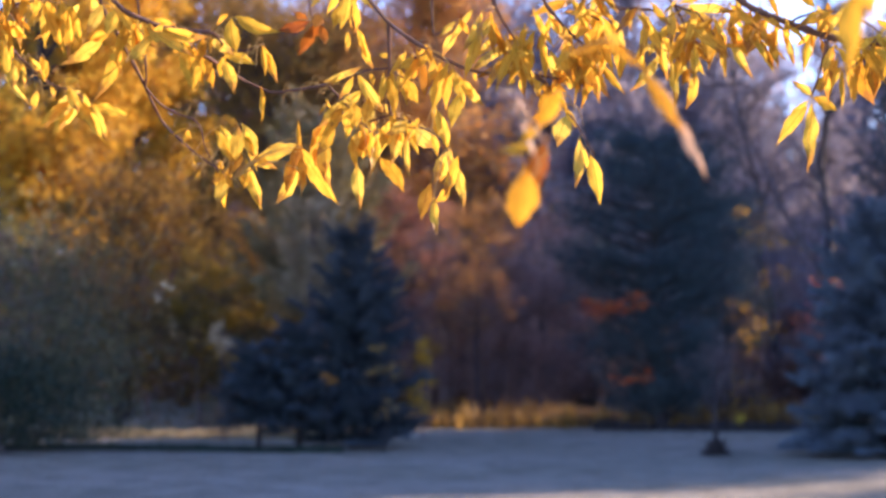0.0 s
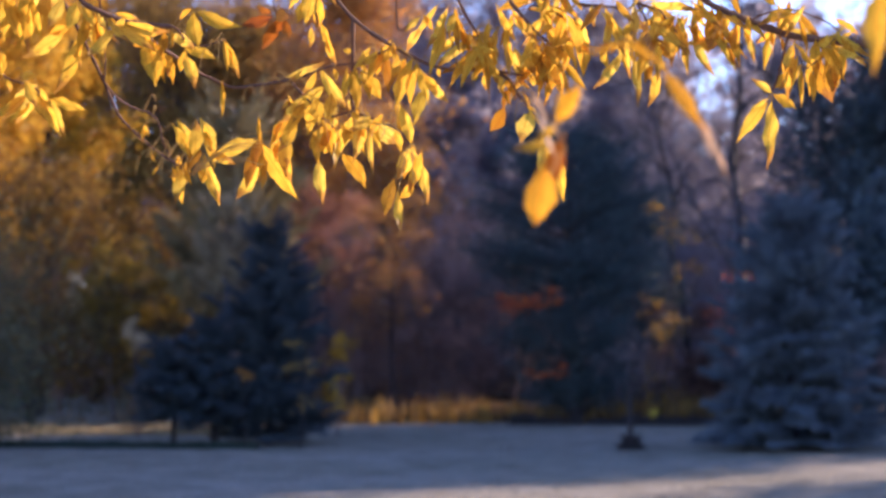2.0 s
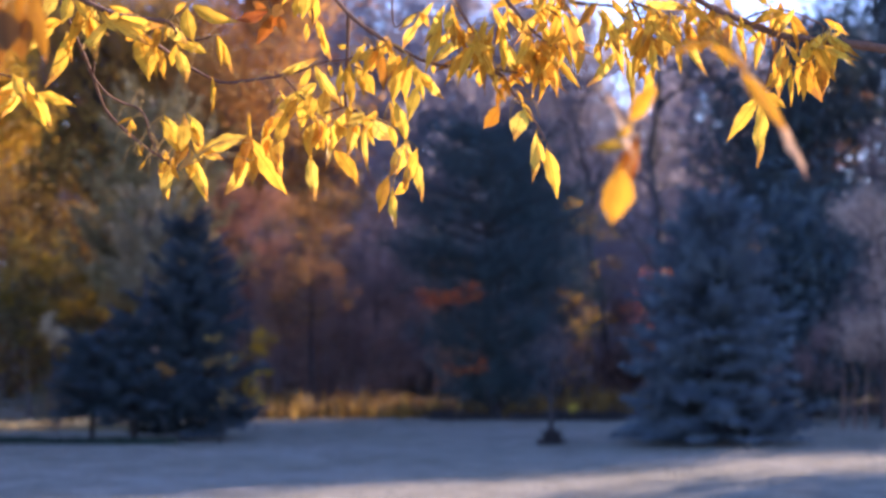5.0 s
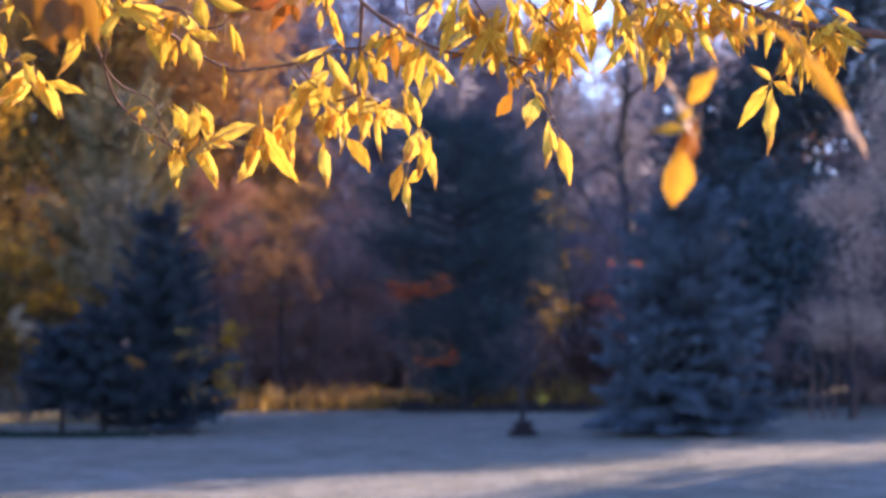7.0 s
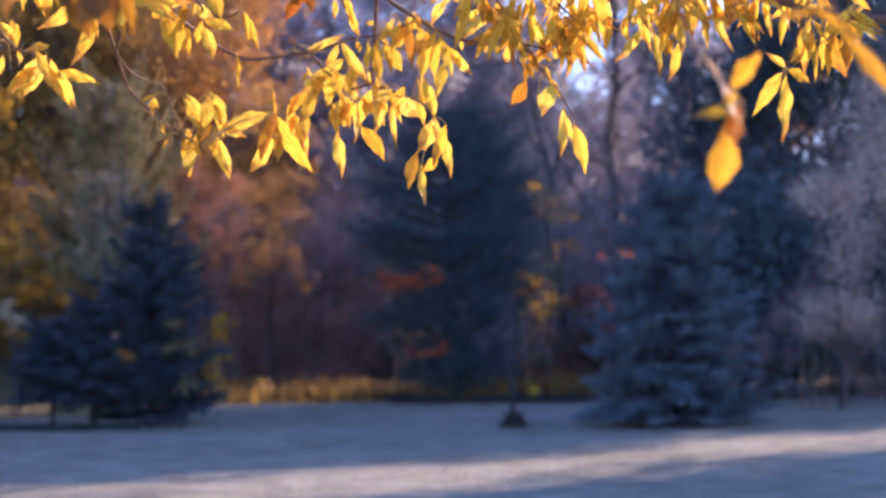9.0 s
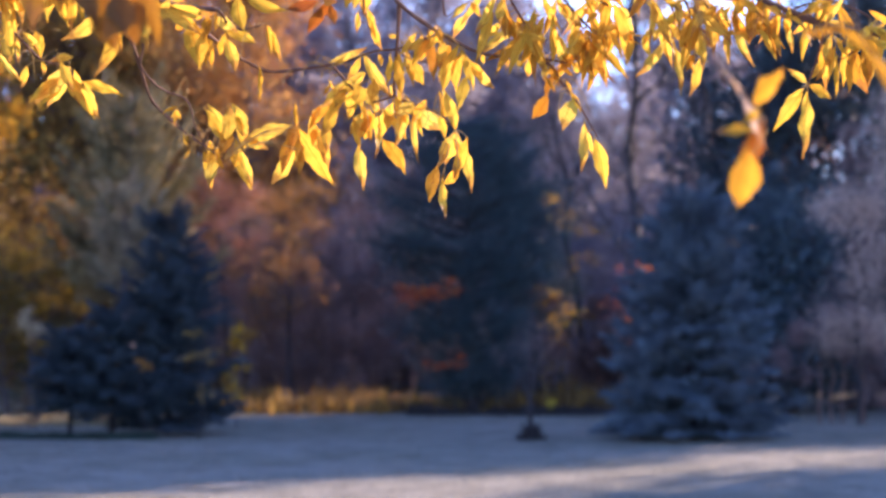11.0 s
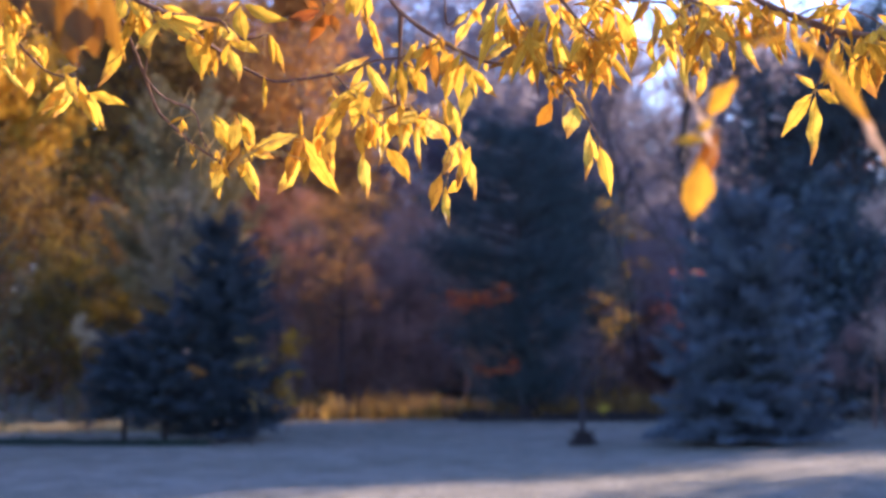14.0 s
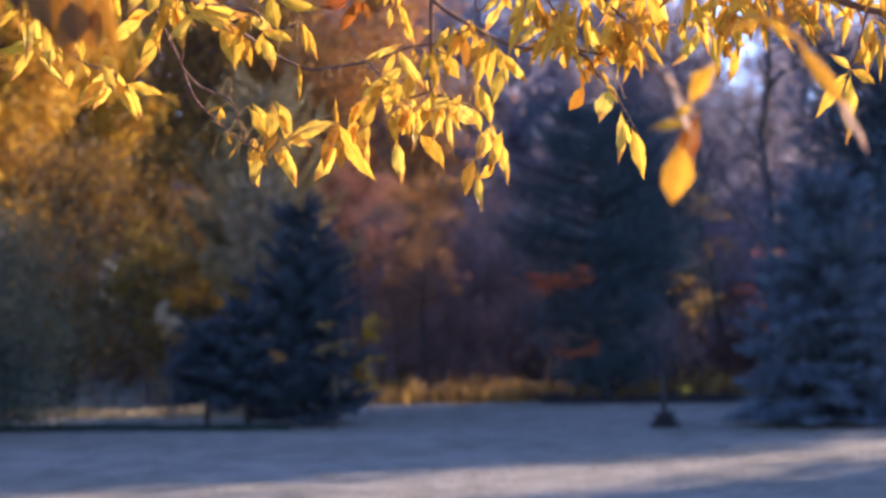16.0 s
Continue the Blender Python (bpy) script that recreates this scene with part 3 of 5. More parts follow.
twig_a = twig(0.0036, 0.0016, (-0.487, 2.430, 2.177), (-0.470, 2.430, 2.100), (-0.465, 2.430, 2.080), (-0.452, 2.474, 2.049), (-0.438, 2.555, 2.011), (-0.431, 2.599, 1.990), (-0.419, 2.670, 1.952), (-0.399, 2.680, 1.930), (-0.370, 2.680, 1.904), (-0.340, 2.680, 1.883), (-0.313, 2.680, 1.864))
twig_ab = twig(0.0019, 0.0010, (-0.431, 2.599, 1.990), (-0.414, 2.636, 1.970), (-0.392, 2.658, 1.959), (-0.372, 2.667, 1.953), (-0.361, 2.680, 1.940), (-0.354, 2.680, 1.911), (-0.338, 2.680, 1.882))
twig_ac = twig(0.0017, 0.0013, (-0.421, 2.430, 2.131), (-0.415, 2.455, 2.058), (-0.420, 2.524, 2.026), (-0.425, 2.568, 2.005), (-0.431, 2.599, 1.990))
twig_b = twig(0.0044, 0.0014, (-0.511, 2.430, 2.185), (-0.448, 2.430, 2.084), (-0.405, 2.453, 2.059), (-0.377, 2.468, 2.052), (-0.339, 2.475, 2.049), (-0.317, 2.480, 2.047), (-0.304, 2.510, 2.033), (-0.281, 2.518, 2.029), (-0.249, 2.500, 2.036))
twig_c = twig(0.0029, 0.0014, (-0.377, 2.470, 2.051), (-0.348, 2.515, 2.031), (-0.302, 2.568, 2.005), (-0.280, 2.588, 1.995), (-0.248, 2.594, 1.982), (-0.213, 2.563, 1.980), (-0.170, 2.522, 1.981), (-0.141, 2.501, 1.985), (-0.105, 2.485, 1.996), (-0.073, 2.477, 1.999), (-0.038, 2.458, 2.010), (-0.015, 2.445, 2.017))
twig_d = twig(0.0038, 0.0013, (-0.141, 2.430, 2.185), (-0.117, 2.430, 2.111), (-0.099, 2.430, 2.083), (-0.072, 2.440, 2.053), (-0.034, 2.449, 2.027), (0.005, 2.448, 2.005), (0.043, 2.454, 1.990), (0.090, 2.457, 1.988), (0.125, 2.459, 1.986), (0.152, 2.462, 1.982), (0.169, 2.464, 1.980))
twig_e = twig(0.0029, 0.0012, (-0.074, 2.440, 2.054), (-0.074, 2.468, 2.013), (-0.075, 2.496, 1.970), (-0.074, 2.516, 1.939), (-0.057, 2.513, 1.931), (-0.038, 2.498, 1.922), (-0.009, 2.470, 1.904), (0.005, 2.471, 1.887))
twig_eb = twig(0.0016, 0.0009, (-0.074, 2.516, 1.939), (-0.095, 2.527, 1.933), (-0.115, 2.536, 1.930), (-0.135, 2.544, 1.926))
twig_ec = twig(0.0018, 0.0010, (-0.160, 2.515, 1.979), (-0.142, 2.522, 1.960), (-0.124, 2.529, 1.943), (-0.108, 2.534, 1.929))
twig_ed = twig(0.0013, 0.0008, (-0.073, 2.477, 1.999), (-0.064, 2.481, 1.990), (-0.048, 2.477, 1.983), (-0.033, 2.468, 1.980))
twig_g = twig(0.0017, 0.0008, (-0.015, 2.430, 2.177), (-0.015, 2.430, 2.088), (-0.014, 2.436, 2.047), (-0.008, 2.438, 2.038), (0.005, 2.435, 2.050), (0.021, 2.433, 2.058))
twig_h = twig(0.0023, 0.0008, (0.121, 2.459, 1.986), (0.143, 2.465, 1.973), (0.156, 2.473, 1.953), (0.178, 2.483, 1.931), (0.194, 2.488, 1.906), (0.210, 2.489, 1.878))
twig_i = twig(0.0034, 0.0070, (0.304, 2.430, 2.131), (0.388, 2.430, 2.093), (0.419, 2.430, 2.073), (0.450, 2.434, 2.061), (0.490, 2.442, 2.048), (0.530, 2.448, 2.036), (0.576, 2.452, 2.031), (0.647, 2.455, 2.025), (0.789, 2.466, 2.005))
twig_ib = twig(0.0019, 0.0011, (0.526, 2.448, 2.036), (0.521, 2.466, 2.005), (0.517, 2.480, 1.980), (0.511, 2.490, 1.962))
twig_ic = twig(0.0021, 0.0010, (0.490, 2.442, 2.048), (0.474, 2.438, 2.055), (0.496, 2.432, 2.065), (0.526, 2.430, 2.069), (0.574, 2.438, 2.055), (0.598, 2.446, 2.041))
twig_id = twig(0.0021, 0.0010, (0.569, 2.451, 2.031), (0.579, 2.462, 2.012), (0.566, 2.468, 2.001), (0.557, 2.472, 1.994))
twig_j = twig(0.0032, 0.0012, (0.197, 2.430, 2.177), (0.226, 2.430, 2.084), (0.258, 2.430, 2.072), (0.288, 2.430, 2.069), (0.305, 2.438, 2.051), (0.308, 2.453, 2.018))
twig_jb = twig(0.0023, 0.0010, (0.250, 2.430, 2.154), (0.311, 2.430, 2.081), (0.344, 2.431, 2.067), (0.358, 2.439, 2.051), (0.373, 2.446, 2.037))
twig_jc = twig(0.0019, 0.0009, (0.311, 2.430, 2.081), (0.327, 2.437, 2.054), (0.333, 2.449, 2.029), (0.345, 2.468, 1.990))
twig_k = twig(0.0032, 0.0010, (0.051, 2.430, 2.177), (0.066, 2.430, 2.092), (0.078, 2.432, 2.061), (0.093, 2.440, 2.039), (0.105, 2.446, 2.021))
twig_kb = twig(0.0032, 0.0010, (0.128, 2.430, 2.177), (0.135, 2.430, 2.092), (0.154, 2.433, 2.061), (0.174, 2.441, 2.040), (0.198, 2.449, 2.022), (0.215, 2.453, 2.014))
twig_kc = twig(0.0023, 0.0010, (0.174, 2.430, 2.162), (0.189, 2.430, 2.084), (0.204, 2.433, 2.061), (0.231, 2.436, 2.054))
twig_m = twig(0.0032, 0.0011, (-0.717, 2.430, 2.131), (-0.647, 2.430, 2.072), (-0.614, 2.485, 2.044), (-0.600, 2.526, 2.025), (-0.587, 2.555, 2.011), (-0.566, 2.593, 1.993), (-0.537, 2.609, 1.985), (-0.514, 2.640, 1.968))
twig_mb = twig(0.0021, 0.0010, (-0.679, 2.430, 2.146), (-0.617, 2.430, 2.075), (-0.571, 2.430, 2.080), (-0.544, 2.430, 2.084), (-0.525, 2.430, 2.080))
twig_n = twig(0.0023, 0.0010, (-0.141, 2.430, 2.169), (-0.132, 2.430, 2.100), (-0.126, 2.430, 2.069), (-0.119, 2.452, 2.042), (-0.108, 2.472, 2.014))
twig_o = twig(0.0017, 0.0010, (-0.188, 2.430, 2.162), (-0.183, 2.430, 2.092), (-0.178, 2.438, 2.062), (-0.165, 2.448, 2.052))
leaf(twig_a, (-0.325, 2.696, 1.872), (-0.333, 2.666, 1.822), 0.0185, GOLDEN)
leaf(twig_a, (-0.325, 2.683, 1.874), (-0.343, 2.677, 1.860), 0.0117, BROWN_SHADED)
leaf(twig_a, (-0.313, 2.676, 1.890), (-0.339, 2.674, 1.937), 0.0184, GOLDEN)
leaf(twig_a, (-0.308, 2.664, 1.890), (-0.305, 2.661, 1.943), 0.0216, GOLDEN)
leaf(twig_a, (-0.294, 2.673, 1.939), (-0.282, 2.713, 1.882), 0.0150, GOLDEN)
leaf(twig_a, (-0.291, 2.682, 1.883), (-0.271, 2.678, 1.823), 0.0151, GOLDEN)
leaf(twig_a, (-0.298, 2.678, 1.902), (-0.318, 2.670, 1.869), 0.0151, BROWN_SHADED)
leaf(twig_a, (-0.301, 2.672, 1.878), (-0.298, 2.667, 1.854), 0.0083, AMBER)
leaf(twig_a, (-0.285, 2.684, 1.890), (-0.216, 2.681, 1.915), 0.0243, GOLDEN)
leaf(twig_a, (-0.285, 2.688, 1.893), (-0.248, 2.685, 1.881), 0.0118, GOLDEN)
leaf(twig_a, (-0.330, 2.680, 1.879), (-0.321, 2.699, 1.855), 0.0101, BROWN_SHADED)
# brown on the next two is the shadow of other leaves, put into colour
leaf(twig_a, (-0.207, 2.612, 1.913), (-0.217, 2.606, 1.870), 0.0212, BROWN_SHADED)
leaf(twig_a, (-0.212, 2.613, 1.900), (-0.227, 2.619, 1.840), 0.0180, BROWN_SHADED)
leaf(twig_a, (-0.209, 2.625, 1.873), (-0.243, 2.622, 1.826), 0.0222, GOLDEN)
leaf(twig_a, (-0.204, 2.604, 1.902), (-0.155, 2.616, 1.825), 0.0269, GOLDEN)
leaf(twig_a, (-0.207, 2.602, 1.897), (-0.209, 2.598, 1.941), 0.0073, AMBER)
leaf(twig_a, (-0.189, 2.595, 1.919), (-0.171, 2.602, 1.867), 0.0178, AMBER)
leaf(twig_a, (-0.180, 2.579, 1.899), (-0.163, 2.587, 1.845), 0.0161, AMBER)
leaf(twig_a, (-0.202, 2.582, 1.869), (-0.207, 2.595, 1.833), 0.0113, BROWN_SHADED)
leaf(twig_ec, (-0.155, 2.538, 1.935), (-0.176, 2.517, 1.884), 0.0206, AMBER)
leaf(twig_ec, (-0.168, 2.564, 1.936), (-0.191, 2.572, 1.899), 0.0160, AMBER)
leaf(twig_ec, (-0.141, 2.525, 1.951), (-0.167, 2.512, 1.911), 0.0158, AMBER)
leaf(twig_ec, (-0.176, 2.574, 1.899), (-0.170, 2.574, 1.852), 0.0161, AMBER)
leaf(twig_ec, (-0.114, 2.517, 1.972), (-0.156, 2.526, 1.938), 0.0173, GOLDEN)
leaf(twig_ec, (-0.134, 2.528, 1.951), (-0.137, 2.541, 1.909), 0.0190, GOLDEN)
leaf(twig_ec, (-0.124, 2.517, 1.957), (-0.120, 2.506, 1.919), 0.0204, GOLDEN)
leaf(twig_ec, (-0.114, 2.526, 1.951), (-0.093, 2.533, 1.929), 0.0237, GOLDEN)
leaf(twig_ec, (-0.103, 2.507, 1.962), (-0.109, 2.498, 1.926), 0.0188, PALE)
leaf(twig_ec, (-0.147, 2.540, 1.941), (-0.157, 2.511, 1.921), 0.0111, AMBER)
leaf(twig_c, (-0.119, 2.494, 1.995), (-0.080, 2.500, 1.938), 0.0187, GOLDEN)
leaf(twig_c, (-0.167, 2.504, 1.983), (-0.114, 2.505, 2.005), 0.0117, PALE)
leaf(twig_c, (-0.136, 2.485, 1.992), (-0.160, 2.495, 1.978), 0.0093, PALE)
leaf(twig_c, (-0.124, 2.478, 1.987), (-0.143, 2.467, 1.954), 0.0124, AMBER)
leaf(twig_c, (-0.124, 2.529, 1.951), (-0.155, 2.543, 1.957), 0.0079, AMBER)
leaf(twig_c, (-0.100, 2.469, 1.991), (-0.096, 2.463, 1.973), 0.0077, AMBER)
leaf(twig_c, (-0.073, 2.470, 2.014), (-0.087, 2.463, 2.015), 0.0077, PALE)
leaf(twig_eb, (-0.123, 2.552, 1.874), (-0.116, 2.538, 1.811), 0.0191, GOLDEN)
leaf(twig_eb, (-0.130, 2.545, 1.913), (-0.122, 2.532, 1.864), 0.0127, AMBER)
leaf(twig_eb, (-0.099, 2.543, 1.919), (-0.124, 2.543, 1.883), 0.0215, AMBER)
leaf(twig_eb, (-0.095, 2.528, 1.903), (-0.102, 2.507, 1.852), 0.0111, PALE)
leaf(twig_eb, (-0.089, 2.542, 1.881), (-0.057, 2.551, 1.835), 0.0230, AMBER)
leaf(twig_eb, (-0.075, 2.528, 1.932), (-0.093, 2.541, 1.879), 0.0190, GOLDEN)
leaf(twig_eb, (-0.063, 2.521, 1.930), (-0.074, 2.514, 1.868), 0.0173, GOLDEN)
leaf(twig_eb, (-0.049, 2.499, 1.928), (-0.078, 2.490, 1.909), 0.0172, GOLDEN)
leaf(twig_eb, (-0.067, 2.533, 1.923), (-0.058, 2.515, 1.881), 0.0111, GOLDEN)
leaf(twig_eb, (-0.106, 2.528, 1.930), (-0.092, 2.524, 1.917), 0.0111, GOLDEN)
leaf(twig_eb, (-0.107, 2.536, 1.894), (-0.115, 2.543, 1.881), 0.0095, AMBER)
leaf(twig_e, (-0.049, 2.498, 1.918), (-0.044, 2.477, 1.842), 0.0094, GOLDEN)
leaf(twig_e, (-0.046, 2.505, 1.920), (-0.034, 2.519, 1.885), 0.0125, GOLDEN)
leaf(twig_e, (-0.044, 2.509, 1.925), (-0.010, 2.512, 1.893), 0.0298, GOLDEN)
leaf(twig_e, (-0.033, 2.486, 1.931), (-0.055, 2.489, 1.897), 0.0124, PALE)
leaf(twig_e, (-0.062, 2.515, 1.932), (-0.044, 2.525, 1.911), 0.0157, GOLDEN)
leaf(twig_e, (-0.074, 2.511, 1.937), (-0.066, 2.513, 1.923), 0.0110, GOLDEN)
leaf(twig_e, (-0.011, 2.463, 1.943), (0.006, 2.469, 1.887), 0.0185, GOLDEN)
leaf(twig_e, (-0.016, 2.470, 1.941), (-0.006, 2.501, 1.906), 0.0108, AMBER)
leaf(twig_e, (0.012, 2.484, 1.884), (-0.012, 2.502, 1.842), 0.0264, GOLDEN)
leaf(twig_e, (0.021, 2.457, 1.875), (0.002, 2.452, 1.820), 0.0169, AMBER)
leaf(twig_e, (0.017, 2.468, 1.865), (0.029, 2.474, 1.805), 0.0154, GOLDEN)
leaf(twig_e, (0.009, 2.454, 1.832), (-0.012, 2.468, 1.813), 0.0138, AMBER)
leaf(twig_e, (-0.016, 2.483, 1.841), (-0.029, 2.468, 1.790), 0.0194, BROWN_SHADED)
leaf(twig_e, (-0.012, 2.464, 1.822), (-0.008, 2.454, 1.768), 0.0139, AMBER)
leaf(twig_ed, (-0.073, 2.478, 1.998), (-0.067, 2.486, 1.936), 0.0186, PALE)
leaf(twig_ed, (-0.061, 2.490, 2.004), (-0.050, 2.487, 1.952), 0.0140, PALE)
leaf(twig_ed, (-0.029, 2.458, 2.015), (-0.053, 2.460, 1.971), 0.0154, GOLDEN)
leaf(twig_ed, (-0.050, 2.492, 1.985), (-0.035, 2.501, 1.954), 0.0195, GOLDEN)
leaf(twig_ed, (-0.060, 2.490, 1.993), (-0.056, 2.477, 1.971), 0.0093, GOLDEN)
leaf(twig_c, (-0.011, 2.445, 2.005), (-0.019, 2.436, 1.975), 0.0122, PALE)
leaf(twig_c, (-0.002, 2.460, 2.004), (-0.011, 2.468, 1.965), 0.0154, BROWN_SHADED)
leaf(twig_c, (0.008, 2.446, 2.002), (-0.012, 2.441, 1.937), 0.0199, GOLDEN)
leaf(twig_c, (0.013, 2.454, 1.999), (0.004, 2.445, 1.938), 0.0153, PALE)
leaf(twig_c, (0.013, 2.444, 1.992), (0.029, 2.450, 1.942), 0.0153, GOLDEN)
leaf(twig_c, (0.024, 2.481, 1.964), (0.012, 2.478, 1.917), 0.0186, GOLDEN)
leaf(twig_c, (0.032, 2.455, 1.969), (0.055, 2.441, 1.941), 0.0138, GOLDEN)
leaf(twig_c, (0.022, 2.445, 1.980), (0.045, 2.451, 1.947), 0.0153, GOLDEN)
leaf(twig_c, (-0.014, 2.465, 1.973), (-0.017, 2.465, 1.953), 0.0092, GOLDEN)
leaf(twig_c, (-0.019, 2.450, 2.016), (-0.034, 2.451, 1.995), 0.0107, PALE)
leaf(twig_c, (-0.038, 2.458, 2.011), (-0.061, 2.440, 1.991), 0.0108, PALE)
leaf(twig_g, (0.021, 2.433, 2.044), (-0.000, 2.435, 2.009), 0.0152, PALE)
leaf(twig_g, (0.017, 2.428, 2.054), (-0.005, 2.422, 2.032), 0.0091, PALE)
leaf(twig_g, (0.021, 2.426, 2.057), (0.034, 2.422, 2.036), 0.0091, AMBER)
leaf(twig_k, (0.083, 2.452, 2.023), (0.042, 2.447, 1.989), 0.0130, GOLDEN)
leaf(twig_k, (0.066, 2.440, 2.032), (0.049, 2.450, 2.012), 0.0122, GOLDEN)
leaf(twig_k, (0.093, 2.450, 2.026), (0.102, 2.470, 1.996), 0.0138, GOLDEN)
leaf(twig_k, (0.112, 2.431, 2.016), (0.123, 2.441, 1.992), 0.0122, GOLDEN)
leaf(twig_k, (0.051, 2.435, 2.039), (0.041, 2.437, 2.000), 0.0107, AMBER)
leaf(twig_k, (0.043, 2.460, 1.992), (0.046, 2.473, 1.979), 0.0062, GOLDEN)
leaf(twig_k, (0.082, 2.458, 2.011), (0.084, 2.459, 1.988), 0.0123, PALE)
leaf(twig_k, (0.090, 2.453, 2.042), (0.113, 2.449, 2.014), 0.0138, AMBER)
leaf(twig_d, (0.091, 2.457, 1.984), (0.095, 2.467, 1.974), 0.0107, GOLDEN)
leaf(twig_d, (0.127, 2.456, 1.984), (0.136, 2.482, 1.954), 0.0123, PALE)
leaf(twig_d, (0.110, 2.467, 1.988), (0.111, 2.493, 1.966), 0.0108, AMBER)
leaf(twig_d, (0.136, 2.462, 1.981), (0.142, 2.457, 1.957), 0.0108, BROWN_SHADED)
leaf(twig_d, (0.078, 2.458, 1.986), (0.076, 2.467, 1.974), 0.0061, AMBER)
leaf(twig_h, (0.173, 2.477, 1.933), (0.159, 2.482, 1.891), 0.0263, GOLDEN)
leaf(twig_h, (0.136, 2.476, 1.939), (0.118, 2.496, 1.909), 0.0205, SCORCHED)
leaf(twig_h, (0.168, 2.473, 1.942), (0.184, 2.485, 1.917), 0.0108, PALE)
leaf(twig_h, (0.189, 2.483, 1.904), (0.182, 2.471, 1.835), 0.0155, PALE)
leaf(twig_h, (0.203, 2.483, 1.879), (0.215, 2.469, 1.811), 0.0210, GOLDEN)
leaf(twig_h, (0.195, 2.489, 1.889), (0.205, 2.502, 1.856), 0.0093, AMBER)
leaf(twig_h, (0.145, 2.469, 1.966), (0.133, 2.476, 1.936), 0.0123, SCORCHED)
leaf(twig_kb, (0.148, 2.462, 2.020), (0.161, 2.465, 1.969), 0.0169, GOLDEN)
leaf(twig_kb, (0.165, 2.449, 2.024), (0.175, 2.446, 1.977), 0.0199, GOLDEN)
leaf(twig_kb, (0.170, 2.438, 2.012), (0.192, 2.447, 1.993), 0.0183, GOLDEN)
leaf(twig_kb, (0.189, 2.442, 2.001), (0.214, 2.450, 1.963), 0.0183, GOLDEN)
leaf(twig_kb, (0.219, 2.444, 2.035), (0.212, 2.457, 1.980), 0.0153, AMBER)
leaf(twig_kb, (0.205, 2.451, 2.016), (0.194, 2.441, 2.047), 0.0123, AMBER)
leaf(twig_kb, (0.176, 2.447, 2.033), (0.158, 2.440, 2.008), 0.0107, GOLDEN)
leaf(twig_kb, (0.167, 2.462, 1.981), (0.184, 2.463, 1.969), 0.0154, PALE)
leaf(twig_kc, (0.231, 2.433, 2.058), (0.247, 2.431, 2.005), 0.0182, GOLDEN)
leaf(twig_kc, (0.225, 2.429, 2.053), (0.236, 2.427, 2.028), 0.0137, GOLDEN)
leaf(twig_kc, (0.196, 2.422, 2.044), (0.180, 2.420, 2.028), 0.0121, AMBER)
leaf(twig_j, (0.299, 2.445, 2.014), (0.259, 2.458, 1.965), 0.0168, GOLDEN)
leaf(twig_j, (0.311, 2.465, 2.017), (0.316, 2.441, 1.941), 0.0169, GOLDEN)
leaf(twig_j, (0.327, 2.457, 2.015), (0.342, 2.455, 1.970), 0.0123, GOLDEN)
leaf(twig_j, (0.303, 2.430, 2.049), (0.293, 2.436, 2.023), 0.0121, GOLDEN)
leaf(twig_j, (0.280, 2.428, 2.064), (0.265, 2.407, 2.001), 0.0106, AMBER)
leaf(twig_j, (0.251, 2.428, 2.073), (0.254, 2.426, 2.043), 0.0106, GOLDEN)
leaf(twig_j, (0.299, 2.444, 2.040), (0.322, 2.429, 1.999), 0.0107, AMBER)
leaf(twig_j, (0.291, 2.452, 2.032), (0.282, 2.461, 2.012), 0.0107, GOLDEN)
leaf(twig_jc, (0.347, 2.458, 1.990), (0.331, 2.450, 1.939), 0.0146, AMBER)
leaf(twig_jc, (0.340, 2.464, 1.997), (0.328, 2.457, 1.972), 0.0123, BROWN_SHADED)
leaf(twig_jc, (0.335, 2.461, 2.035), (0.360, 2.464, 1.990), 0.0154, GOLDEN)
leaf(twig_jc, (0.330, 2.444, 2.021), (0.350, 2.435, 2.008), 0.0092, AMBER)
leaf(twig_jb, (0.356, 2.440, 2.047), (0.376, 2.468, 2.011), 0.0137, AMBER)
leaf(twig_jb, (0.376, 2.444, 2.039), (0.385, 2.445, 1.983), 0.0092, PALE)
leaf(twig_jb, (0.360, 2.448, 2.041), (0.352, 2.448, 2.010), 0.0107, GOLDEN)
leaf(twig_jb, (0.343, 2.450, 2.069), (0.333, 2.444, 2.040), 0.0107, GOLDEN)
leaf(twig_jb, (0.370, 2.454, 2.034), (0.367, 2.456, 2.003), 0.0077, AMBER)
leaf(twig_i, (0.406, 2.435, 2.077), (0.385, 2.421, 2.039), 0.0137, AMBER)
leaf(twig_i, (0.420, 2.444, 2.074), (0.415, 2.443, 2.014), 0.0199, BROWN_SHADED)
leaf(twig_i, (0.432, 2.433, 2.063), (0.437, 2.422, 2.022), 0.0106, AMBER)
leaf(twig_i, (0.425, 2.424, 2.067), (0.430, 2.431, 2.038), 0.0136, AMBER)
leaf(twig_i, (0.399, 2.438, 2.086), (0.406, 2.447, 2.056), 0.0107, AMBER)
leaf(twig_ib, (0.513, 2.499, 1.964), (0.487, 2.507, 1.986), 0.0133, GOLDEN)
leaf(twig_ib, (0.514, 2.491, 1.960), (0.547, 2.501, 1.943), 0.0179, GOLDEN)
leaf(twig_ib, (0.508, 2.501, 1.951), (0.466, 2.500, 1.897), 0.0195, GOLDEN)
leaf(twig_ib, (0.509, 2.499, 1.956), (0.484, 2.514, 1.924), 0.0109, GOLDEN)
leaf(twig_ib, (0.513, 2.498, 1.951), (0.507, 2.494, 1.861), 0.0226, GOLDEN)
leaf(twig_ib, (0.518, 2.492, 1.970), (0.546, 2.515, 1.999), 0.0125, AMBER)
